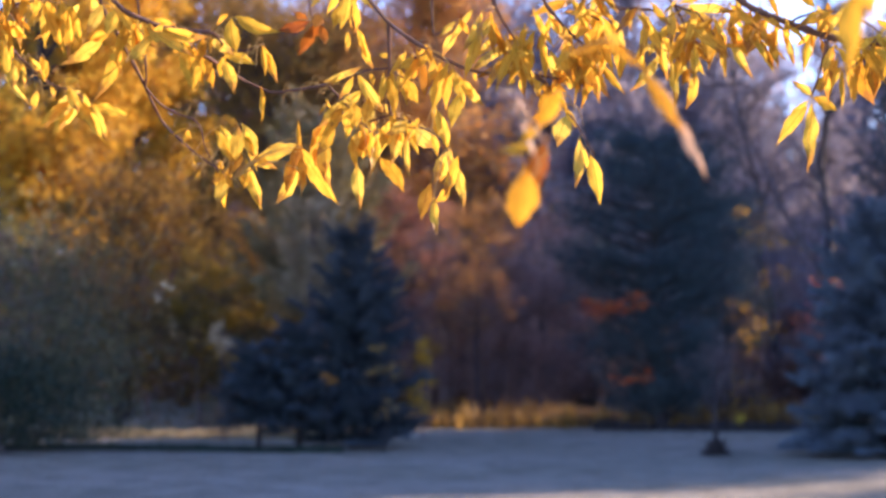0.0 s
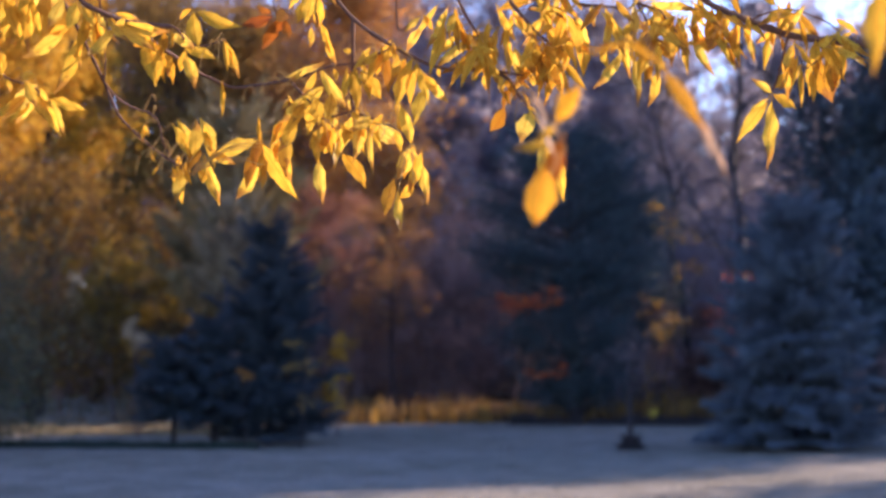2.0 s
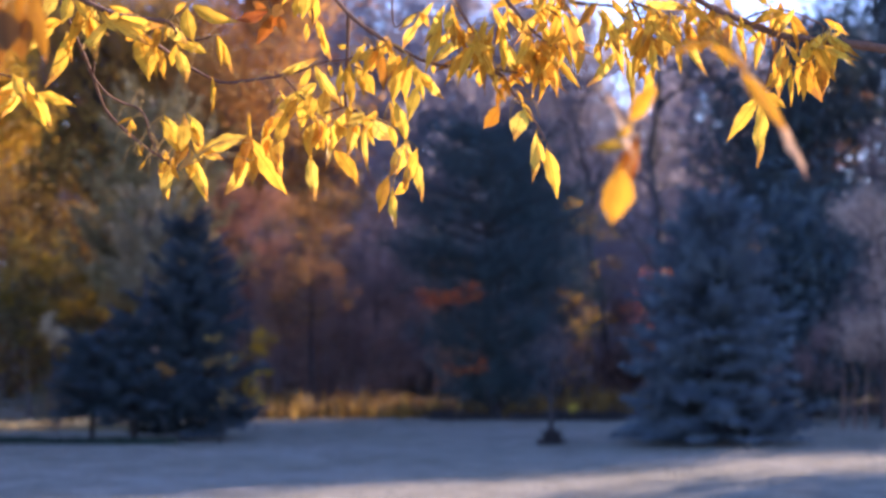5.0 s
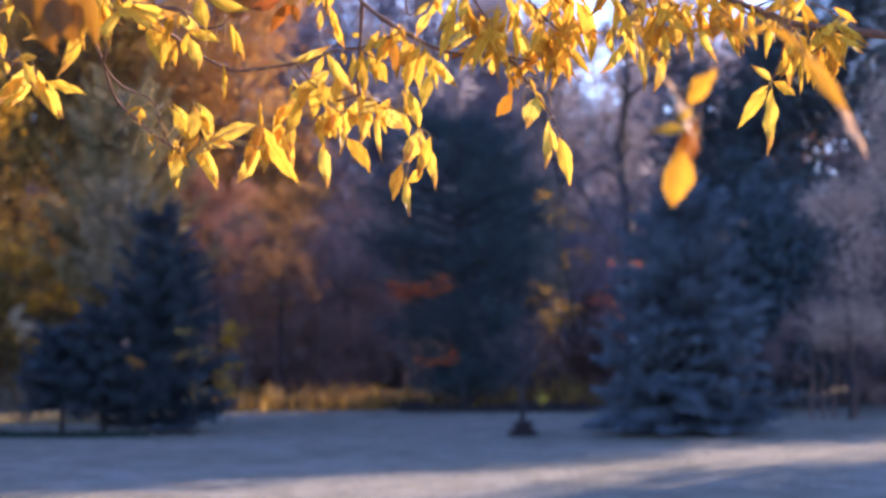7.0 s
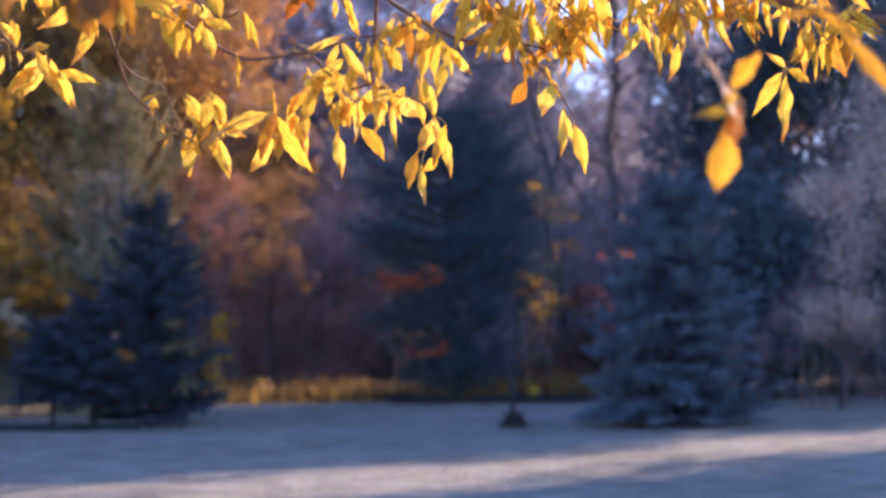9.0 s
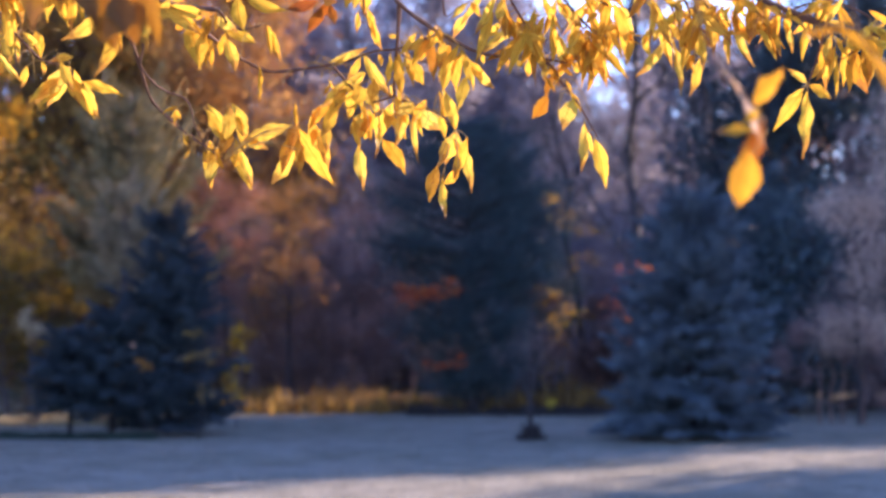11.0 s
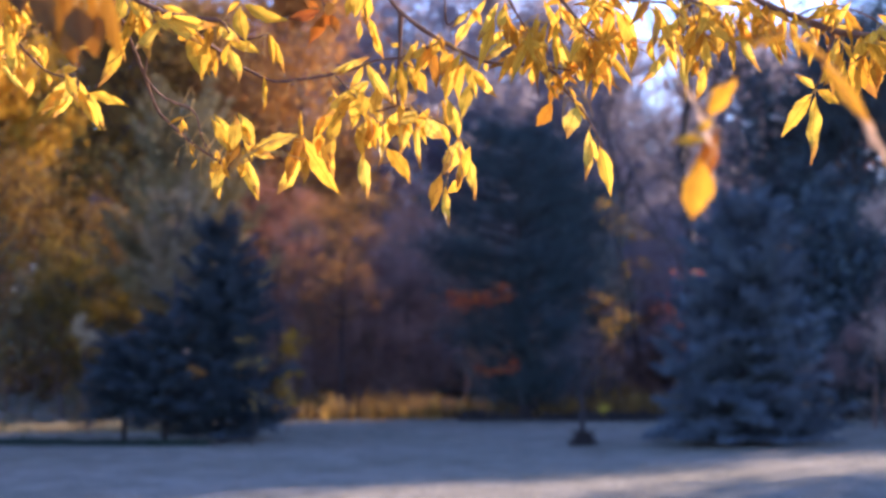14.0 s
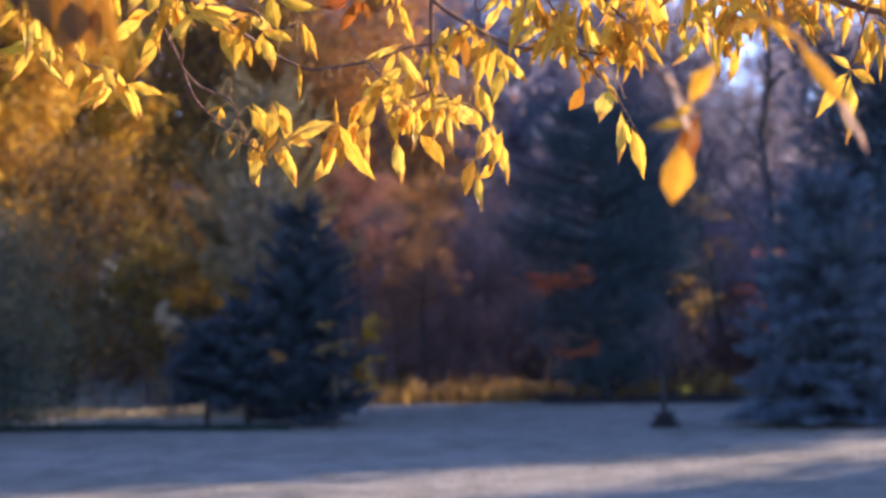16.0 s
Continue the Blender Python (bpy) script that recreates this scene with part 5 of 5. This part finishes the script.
    foot = np.stack([bx, by, bz], 1)
    side = np.stack([np.cos(a) * w, np.sin(a) * w, 0 * a], 1)
    bend = rng.normal(size=(n, 2)) * lean * h[:, None]
    tip = foot + np.stack([bend[:, 0], bend[:, 1], h], 1)
    half = foot + np.stack([bend[:, 0] * 0.3, bend[:, 1] * 0.3, h * 0.6], 1)
    v = np.stack([foot - side, foot + side, half + side * 0.8, half - side * 0.8, tip], 1).reshape(-1, 3)
    i = np.arange(n)[:, None] * 5
    f = np.concatenate([i + [0, 1, 2], i + [0, 2, 3], i + [3, 2, 4]], 1).reshape(-1, 3)
    return tagged(new(name, mesh_of(name, v, f, mat)), label, category, kind="stuff")


blades("lawn_grass", "short bleached blades of the dormant lawn", 48000, (-11, 15), (16, 44), 0.05, 0.006, TURF, 5, "grass")
blades("tall_grass", "tall dry golden grass along the wood's edge", 6000, (-0.8, 9.0), (41.6, 44.4), 0.62, 0.016, STRAW, 6, "grass", 0.2)
blades("tall_grass", "dull brown stems of dry weeds among the golden grass", 1100, (-0.8, 9.0), (40.9, 43.6), 0.78, 0.026, UMBER, 4, "weeds", 0.16)
blades("tall_grass", "dry cream-coloured grass behind the spruces", 12000, (-9.5, -2.4), (36.7, 40.2), 0.2, 0.014, HAY, 7, "grass", 0.3, 0.2)
# weeds in near-black bark colour darken the far edge of the lawn
blades("low_weeds", "low withered dark weeds where the lawn meets the wood", 3000, (3.4, 9.5), (40.0, 41.8), 0.3, 0.014, BARK_DARK, 13, "weeds", 0.4, 0.3)
# dark green strip: grass that also stands in for shade on the lawn
blades("shade_green_grass", "dark green grass with the shade along the bushes in its colour", 12000, (-9.5, -1.8), (31.7, 33.3), 0.1, 0.014, HOLLY, 3, "grass", 0.3, 0.15)

# ---- the wood's edge, from the far side of the lawn ----
conifer("spruce", "dark blue-green spruce with boughs sweeping to the lawn", -1.64, 33.5, 3.9, 1.19, 0.12, SPRUCE, BARK_DARK, 11, 26, 9, 0.43, (-0.14, 0.5), 0.16, 0.36, 0.085, 0.0, 1.1)
conifer("spruce", "dark spruce with a bare stem foot beside a taller one", -2.62, 33.1, 2.2, 0.85, 0.4, SPRUCE, BARK_DARK, 12, 12, 9, 0.42, (-0.15, 0.4), 0.15, 0.36, 0.085, 0.06)
conifer("spruce", "low rounded dark spruce in front of dry grass", -3.4, 33.5, 1.85, 0.72, 0.42, SPRUCE, BARK_DARK, 10, 11, 9, 0.4, (-0.1, 0.4), 0.12, 0.36, 0.085, 0.045)
conifer("pine", "grey-green pine with pale upswept boughs behind a spruce", -2.75, 40.0, 7.0, 1.75, 2.6, PINE_GREY, BARK_GREY, 13, 17, 8, 0.42, (0.05, 0.5), 0.55, 0.3, 0.11)
sparse_tree("tree", "small tree with olive-gold leaves behind the spruces", -5.01, 41.0, 3.6, [(-0.64, 0, 3.19, 0.3, 0.22, 420), (-0.01, 0, 3.44, 0.3, 0.2, 420), (0.76, 0, 3.12, 0.3, 0.22, 420), (-0.31, 0, 2.49, 0.28, 0.2, 360), (0.44, 0, 2.42, 0.3, 0.2, 360), (1.14, 0, 2.61, 0.22, 0.2, 240), (-1.01, 0, 2.68, 0.2, 0.2, 220), (0.13, 0, 1.79, 0.3, 0.2, 200), (-0.64, 0, 3.95, 0.2, 0.15, 120), (-1.40, 0, 3.57, 0.2, 0.2, 150)], OLD_GOLD, BARK_DARK, 51, 0.1, 0.05, 8)
conifer("pine", "young pine with pale feathery upswept boughs", -2.73, 37.5, 4.75, 0.85, 2.7, FEATHER, BARK_GREY, 52, 8, 6, 0.3, (0.0, 0.35), 0.75, 0.26, 0.1)
broadleaf("bush", "olive-grey leafy bush at the lawn's edge", -7.5, 32.5, 3.9, 1.7, 0.15, 9000, OLIVE, BARK_GREY, 14, 0.11, 0.05)
broadleaf("bush", "low dark green bush at the lawn's edge", -7.5, 31.0, 1.5, 1.2, 0.05, 6000, HOLLY, BARK_GREY, 15, 0.1, 0.04)
broadleaf("bush", "olive leafy bush thinning out to bronze", -5.6, 42.0, 3.6, 1.4, 0.2, 5000, OLIVE, BARK_GREY, 16, 0.11, 0.05)
broadleaf("tree", "tall tree with dense golden autumn leaves", -10.6, 46.0, 13.5, 3.3, 5.4, 20000, GOLD, BARK_DARK, 17, 0.2, 0.2, 0.26)
broadleaf("tree", "tall slim tree with golden leaves on a dark stem", -8.6, 49.0, 13.0, 2.4, 5.4, 18000, GOLD, BARK_DARK, 18, 0.2, 0.18, 0.26)
broadleaf("tree", "low bronze tree under taller golden ones", -7.6, 42.5, 6.4, 2.3, 0.8, 12000, BRONZE, BARK_DARK, 19, 0.13, 0.1)
broadleaf("tree", "bronze and yellow understorey tree", -4.6, 43.5, 5.2, 1.8, 0.6, 9000, BRONZE, BARK_DARK, 20, 0.13, 0.08)
broadleaf("tree", "tall orange-brown tree at the wood's edge", -0.4, 55.0, 14.0, 2.7, 4.0, 17000, ORANGE, BARK_GREY, 21, 0.19, 0.18)
sparse_tree("tree", "small tree with salmon-pink leaves beside an orange one", -0.74, 44.4, 5.3, [(-0.41, -0.30, 5.10, 0.3, 0.2, 520), (0.14, -0.30, 4.96, 0.3, 0.2, 560), (-0.21, -0.30, 4.48, 0.3, 0.2, 440), (0.62, -0.30, 5.31, 0.26, 0.18, 380), (-0.48, -0.30, 5.58, 0.28, 0.2, 380), (0.34, -0.30, 4.20, 0.24, 0.2, 280), (-0.28, -0.30, 3.79, 0.24, 0.2, 240), (0.47, -0.30, 3.51, 0.22, 0.2, 180), (-0.07, -0.30, 2.96, 0.22, 0.2, 150), (-0.35, -0.30, 2.28, 0.2, 0.2, 120)], SALMON, BARK_DARK, 22, 0.075, 0.05, 8)
sparse_tree("tree", "small tree with clumps of orange leaves", 0.83, 43.9, 5.4, [(-0.68, -0.30, 4.92, 0.29, 0.18, 231), (-0.13, -0.30, 5.13, 0.31, 0.18, 312), (0.69, -0.30, 5.20, 0.29, 0.16, 299), (0.27, -0.30, 4.58, 0.26, 0.21, 285), (-0.41, -0.30, 4.38, 0.26, 0.20, 217), (0.75, -0.30, 4.38, 0.21, 0.17, 163), (0.14, -0.30, 3.90, 0.26, 0.21, 272), (-0.68, -0.30, 3.62, 0.23, 0.18, 149), (-0.21, -0.30, 3.28, 0.26, 0.17, 190), (0.47, -0.30, 3.42, 0.23, 0.18, 190), (0.88, -0.30, 2.80, 0.21, 0.16, 108), (-0.82, -0.30, 2.81, 0.21, 0.16, 95), (-0.01, -0.30, 2.53, 0.21, 0.13, 81), (-1.36, -0.30, 3.22, 0.18, 0.16, 68)], ORANGE, BARK_DARK, 25, 0.065, 0.05, 12)
broadleaf("tree", "small russet tree with dull thinning leaves", 0.3, 47.0, 5.3, 1.6, 1.9, 9000, RUSSET, BARK_GREY, 26, 0.075, 0.07)
broadleaf("tree", "small mauve-brown tree among bare shrubs", 2.5, 46.5, 5.2, 1.5, 1.2, 11000, MAUVE, BARK_GREY, 23, 0.075, 0.08)
sparse_tree("sapling", "tiny sapling with orange leaves against a spruce", -2.0, 31.9, 1.3, [(-0.05, 0, 1.28, 0.06, 0.04, 26), (0.06, 0, 1.16, 0.07, 0.05, 34)], ORANGE, BARK_DARK, 9, 0.08, 0.012)
sparse_tree("bush", "small yellow-green bush beside the spruce", -0.42, 36.0, 1.9, [(0.1, 0, 1.75, 0.12, 0.1, 80), (-0.02, 0, 1.5, 0.13, 0.1, 100), (0.05, 0, 1.2, 0.12, 0.1, 80), (-0.1, 0, 0.95, 0.12, 0.12, 60), (-0.05, 0, 0.65, 0.14, 0.1, 40)], GOLD, BARK_GREY, 24, 0.09, 0.02)
sparse_tree("bush", "thin bush with pale green leaves against a spruce", -1.05, 31.9, 1.8, [(-0.15, 0, 1.72, 0.13, 0.06, 26), (0.12, 0, 1.36, 0.14, 0.06, 30), (-0.12, 0, 1.3, 0.1, 0.08, 20), (0.1, 0, 0.75, 0.12, 0.08, 22)], LIME, BARK_DARK, 27, 0.08, 0.014)
for k in range(9):
    bare_tree("shrub", "bare purple-brown shrub in the thicket", -0.6 + k * 0.75, 44.9 + 0.9 * (k % 3), 3.0 + 0.35 * ((k * 7) % 4), 1.2, BARK_RED, 30 + k, 3, 0.035, 0.02, 0.1, 2600, MAUVE, 0.07)
plume_pine("pine", "dark blue-green pine with boughs down to the undergrowth", 4.98, 41.2, 6.6, [(0.02, 0.8), (0.1, 1.2), (0.2, 1.55), (0.36, 2.0), (0.5, 2.15), (0.62, 2.05), (0.74, 1.85), (0.86, 1.5), (0.95, 1.05), (1.0, 0.45)], PINE_BLUE, BARK_DARK, 41, 116, 0.25, 42, 0.3, 0.17)
plume_pine("pine", "teal-green pine with soft layered boughs", 7.7, 48.5, 5.9, [(0.3, 1.1), (0.5, 1.35), (0.75, 1.15), (0.92, 0.7), (1.0, 0.2)], PINE_BLUE, BARK_DARK, 28, 46, 0.21, 40, 0.3, 0.08)
sparse_tree("maple", "small flame-orange maple with layered leaves", 3.75, 39.3, 2.95, [(-0.57, 0, 2.76, 0.23, 0.09, 93), (-0.32, 0, 2.60, 0.27, 0.08, 137), (-0.02, 0, 2.74, 0.23, 0.07, 75), (0.45, 0, 2.87, 0.18, 0.09, 75), (0.23, 0, 2.68, 0.20, 0.06, 56)], FLAME, BARK_DARK, 42, 0.085, 0.013, 6)
sparse_tree("maple", "low maple shoot with a few orange leaves", 4.08, 39.5, 1.25, [(-0.28, 0, 1.15, 0.16, 0.07, 35), (0.06, 0, 1.10, 0.18, 0.06, 37), (0.34, 0, 1.20, 0.16, 0.07, 27)], FLAME, BARK_DARK, 8, 0.08, 0.012)
sparse_tree("tree", "slender tree with a few yellow leaves clinging on", 8.0, 46.0, 5.4, [(-0.25, 0, 5.05, 0.28, 0.22, 48), (0.05, 0, 4.9, 0.22, 0.17, 32), (0.25, 0, 4.55, 0.34, 0.17, 72), (0.25, 0, 3.68, 0.11, 0.10, 12), (0.7, 0, 3.8, 0.17, 0.13, 24), (-0.15, 0, 2.0, 0.31, 0.31, 80), (0.1, 0, 2.3, 0.17, 0.17, 20), (-0.6, 0, 1.05, 0.22, 0.22, 40), (0.1, 0, 0.35, 0.20, 0.34, 32), (-0.7, 0, 3.1, 0.13, 0.13, 9), (-0.4, 0, 2.9, 0.11, 0.11, 9)], GOLD, BARK_DARK, 43, 0.1, 0.035)
sparse_tree("sapling", "low shoot with lemon-yellow leaves by the lawn", 6.33, 39.0, 0.4, [(0, 0, 0.3, 0.1, 0.07, 40)], YELLOW, BARK_DARK, 29, 0.09, 0.01)
sparse_tree("maple", "small red maple behind the blue spruce", 10.1, 49.0, 4.2, [(0.05, 0, 3.55, 0.16, 0.13, 32), (-0.25, 0, 2.8, 0.24, 0.14, 26), (0.85, 0, 3.65, 0.22, 0.12, 28), (-0.35, 0, 2.3, 0.22, 0.17, 26)], FLAME, BARK_DARK, 39, 0.12, 0.035)
sparse_tree("maple", "orange-topped maple close behind the blue spruce", 8.3, 32.7, 3.7, [(-0.3, 0, 3.48, 0.18, 0.07, 55), (0.05, 0, 3.52, 0.2, 0.09, 60), (0.32, 0, 3.42, 0.14, 0.06, 34)], ORANGE, BARK_DARK, 40, 0.085, 0.02)
sparse_tree("bush", "pale plumed bush with feathery seed heads", -4.42, 36.0, 2.1, [(-0.1, 0, 2.05, 0.12, 0.1, 130), (0.08, 0, 1.88, 0.14, 0.1, 150), (0.18, 0, 1.72, 0.1, 0.08, 70)], CREAM, BARK_GREY, 37, 0.06, 0.02)
broadleaf("bush", "low straw-coloured bush beside the spruces", -4.3, 35.6, 0.95, 0.35, 0.1, 500, STRAW, BARK_GREY, 38, 0.08, 0.02, 0.14)
bare_tree("sapling", "thin twiggy sapling with a dark tuft at its foot", 4.66, 31.2, 2.3, 0.95, BARK_DARK, 44, 3, 0.042, 0.04, 0.25, 500, MAUVE, 0.05, True)
blades("dead_growth", "dark tuft of dead growth round a sapling", 420, (4.38, 4.98), (30.9, 31.4), 0.66, 0.013, BARK_DARK, 45, "weeds", 0.26, None, 0.105)
conifer("spruce", "broad hazy blue spruce standing on the lawn", 7.5, 31.0, 4.05, 1.55, 0.06, SPRUCE_HAZE, BARK_DARK, 46, 36, 12, 0.4, (-0.3, 0.55), 0.12, 0.26, 0.09, 0.0, 0.95)
sparse_tree("tree", "red-stemmed tree with pale feathery seed heads", 11.9, 35.0, 4.9, [(-0.05, 0, 4.6, 0.3, 0.25, 630), (-0.4, 0, 4.2, 0.3, 0.22, 630), (0.25, 0, 4.25, 0.3, 0.25, 450), (0.05, 0, 3.5, 0.25, 0.3, 360), (-0.2, 0, 1.75, 0.32, 0.25, 630), (-0.5, 0, 1.85, 0.2, 0.25, 360), (0.3, 0, 1.7, 0.35, 0.25, 525), (0.2, 0, 2.7, 0.3, 0.3, 330)], HOAR, BARK_DARK, 36, 0.075, 0.035, 9)
sparse_tree("tree", "tall pale feathery tree with silvery seed heads", 12.7, 34.4, 6.6, [(0, 0, 6.2, 0.35, 0.4, 750), (-0.25, 0, 5.5, 0.35, 0.35, 675), (0.4, 0, 5.4, 0.4, 0.4, 675), (-0.1, 0, 4.6, 0.4, 0.3, 600), (0.4, 0, 4.0, 0.4, 0.4, 600), (-0.2, 0, 3.4, 0.35, 0.35, 480), (0.35, 0, 2.8, 0.4, 0.35, 525), (-0.05, 0, 2.0, 0.4, 0.3, 525), (0.5, 0, 1.5, 0.4, 0.3, 450)], HOAR, BARK_DARK, 47, 0.075, 0.04, 9)
for k, (px, h) in enumerate([(11.25, 1.7), (11.5, 2.0), (11.72, 1.8), (12.15, 2.1)]):
    sparse_tree("sapling", "slim red-stemmed sapling with pale seed heads", px, 35.4, h, [(-0.1, 0, h, 0.16, 0.14, 90), (0.12, 0, h - 0.2, 0.16, 0.14, 80)], HOAR, BARK_RED, 53 + k, 0.065, 0.03)
# dark shrubs added to hide a bright strip of ground behind
for k, px in enumerate([10.3, 11.7, 13.2, 14.6, 16.0]):
    bare_tree("shrub", "low dark twiggy shrub added to cover bright ground behind the lawn", px, 38.6 + 0.5 * (k % 2), 1.5 + 0.2 * (k % 3), 0.9, BARK_DARK, 240 + k, 3, 0.03, 0.02, 0.05, 1800, MAUVE, 0.07)
# more undergrowth, added over the sunlit woodland floor to keep it dark
for k, (px, py) in enumerate([(12.4, 45.2), (14.0, 46.2), (15.7, 45.0), (17.5, 46.4)]):
    bare_tree("shrub", "dense bare undergrowth beneath the trees", px, py, 2.3 + 0.2 * (k % 2), 1.3, BARK_DARK, 250 + k, 3, 0.04, 0.0, 0.05, 3200, MAUVE, 0.11)
bare_tree("tree", "withered mauve tree with fine twigs beside the lawn", 12.9, 37.5, 6.2, 1.9, BARK_DARK, 45, 4, 0.04, 0.0, 0.15, 5000, MAUVE, 0.07)
bare_tree("tree", "tall bare tree with dark bark and many fine twigs", 10.6, 50.0, 14.0, 2.6, BARK_DARK, 48, 3, 0.16, 0.0, 0.42)
bare_tree("tree", "leaning bare tree with forked limbs", 10.9, 57.0, 13.0, 3.0, BARK_DARK, 49, 3, 0.1, -0.16, 0.35)
bare_tree("tree", "strongly leaning bare tree with dark slender stem", 11.4, 44.0, 8.6, 1.8, BARK_GREY, 34, 3, 0.09, -0.58, 0.35)
bare_tree("tree", "slanting bare tree with thin dark twigs", 12.1, 45.0, 8.2, 1.6, BARK_GREY, 35, 3, 0.08, -0.46, 0.35)
# pale leaf and bark colours carry the haze over these far trees
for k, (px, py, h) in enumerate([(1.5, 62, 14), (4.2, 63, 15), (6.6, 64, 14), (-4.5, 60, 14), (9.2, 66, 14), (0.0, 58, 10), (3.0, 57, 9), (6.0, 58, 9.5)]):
    bare_tree("tree", "bare mauve-grey tree in the wood behind", px, py, h, 3.2, BARK_MIST, 50 + k, 4, 0.15, 0.0, 0.12, 6000, MIST if px > -2 else MAUVE, 0.2)
for k, (px, py, h, r) in enumerate([(15.9, 60, 11.5, 2.2), (17.8, 58, 12.6, 2.7), (20.8, 61, 15, 3.2), (24.2, 66, 15, 3.0), (27.0, 70, 15, 3.0), (12.8, 42.5, 4.9, 1.9), (16.6, 43.5, 6.6, 2.2), (19.8, 48, 8.0, 2.4)]):
    broadleaf("pine", "tall dark pine at the back of the wood", px, py, h, r, 0.8, 7000 if k == 0 else 18000 if k in (1, 2) else 11000, PINE, BARK_DARK, 60 + k, 0.24 if k in (1, 2) else 0.22, 0.2, 0.5)
for k in range(15):
    px = -21 + k * 3.2
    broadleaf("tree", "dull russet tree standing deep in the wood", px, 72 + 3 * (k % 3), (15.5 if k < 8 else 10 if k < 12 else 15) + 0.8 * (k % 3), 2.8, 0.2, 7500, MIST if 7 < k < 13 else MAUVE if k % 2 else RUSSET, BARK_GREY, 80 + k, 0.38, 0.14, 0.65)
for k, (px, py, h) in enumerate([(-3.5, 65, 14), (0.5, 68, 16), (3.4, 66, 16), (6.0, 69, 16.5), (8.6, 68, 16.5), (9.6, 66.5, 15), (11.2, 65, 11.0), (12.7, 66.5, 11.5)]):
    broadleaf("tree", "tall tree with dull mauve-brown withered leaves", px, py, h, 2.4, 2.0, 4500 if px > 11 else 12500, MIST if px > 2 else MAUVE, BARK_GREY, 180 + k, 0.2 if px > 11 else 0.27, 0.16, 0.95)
# haze is coloured into these trees rather than lying in the air
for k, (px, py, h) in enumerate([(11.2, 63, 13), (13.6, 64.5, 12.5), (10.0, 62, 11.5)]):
    bare_tree("tree", "bare tree of fine twigs, haze put into its pale colour", px, py, h, 2.6, BARK_MIST, 190 + k, 4, 0.11, 0.0, 0.15, 3000, MIST, 0.14)
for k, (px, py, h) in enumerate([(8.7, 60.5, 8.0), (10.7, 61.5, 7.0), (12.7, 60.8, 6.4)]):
    broadleaf("tree", "slender fine-twigged tree, mist put into its mauve-grey colour", px, py, h, 2.0, 1.0, 26000, MIST, BARK_MIST, 220 + k, 0.085, 0.09, 1.0)
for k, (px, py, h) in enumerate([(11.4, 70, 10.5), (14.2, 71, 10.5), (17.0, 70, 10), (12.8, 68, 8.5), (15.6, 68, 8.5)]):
    broadleaf("tree", "withered tree deep in the wood, pale mauve with painted haze", px, py, h, 2.0, 0.4, 4500, MIST, BARK_MIST, 195 + k, 0.2, 0.1, 0.9)
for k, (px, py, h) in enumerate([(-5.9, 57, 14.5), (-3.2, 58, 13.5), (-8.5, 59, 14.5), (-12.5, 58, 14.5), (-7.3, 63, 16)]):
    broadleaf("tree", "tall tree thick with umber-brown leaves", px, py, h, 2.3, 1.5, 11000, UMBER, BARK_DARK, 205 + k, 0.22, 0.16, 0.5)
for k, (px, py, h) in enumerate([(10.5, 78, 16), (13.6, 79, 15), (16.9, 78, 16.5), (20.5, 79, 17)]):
    bare_tree("tree", "tree of fine twigs far back, coloured pale for the haze", px, py, h, 3.0, BARK_MIST, 210 + k, 4, 0.12, 0.0, 0.1, 6000, MIST, 0.27)
for k in range(20):
    broadleaf("bush", "dull brown undergrowth deep in the wood", -19 + k * 2.3, 67 + 1.3 * (k % 2), 4.0 + 0.5 * (k % 3), 1.7, 0.05, 2000, MAUVE, BARK_GREY, 150 + k, 0.32, 0.05, 0.6)
for k in range(15):
    bare_tree("shrub", "dense bare undergrowth beneath the trees", -16 + k * 2.6, 50.5 + 1.5 * (k % 3), 2.6 if k == 10 else 4.6 + 0.6 * (k % 3), 2.0, BARK_RED, 130 + k, 3, 0.05, 0.0, 0.05, 4500, MAUVE, 0.2)

# ---- unseen trees outside the view, set so that they shade the lawn ----
for k, (px, py, h) in enumerate([(29, 26, 15), (31, 30, 15), (28, 33.0, 13.7), (30, 46.7, 24), (34, 48.1, 20), (28, 49.0, 20), (31, 52.5, 20), (28, 53.5, 21), (30, 56.85, 21), (30, 69.8, 21), (34, 71, 22)]):
    broadleaf("tree", "tall russet tree of the wood beside the lawn", px, py, h, 3.4, 8.0 if py == 46.7 else 0.4, 6000 if 51 < py < 54 else 14000 if py == 56.85 else 9000, RUSSET, BARK_GREY, 110 + k, 0.5, 0.2, 0.7)
# two invented trees on the left that block skylight from the lawn
for k, (px, py, h) in enumerate([(-16.5, 24.0, 11), (-14.6, 17.5, 10)]):
    broadleaf("tree", "leafy umber tree added out of view to darken the lawn's left side", px, py, h, 3.0, 0.4, 7000, UMBER, BARK_GREY, 230 + k, 0.45, 0.2, 0.7)
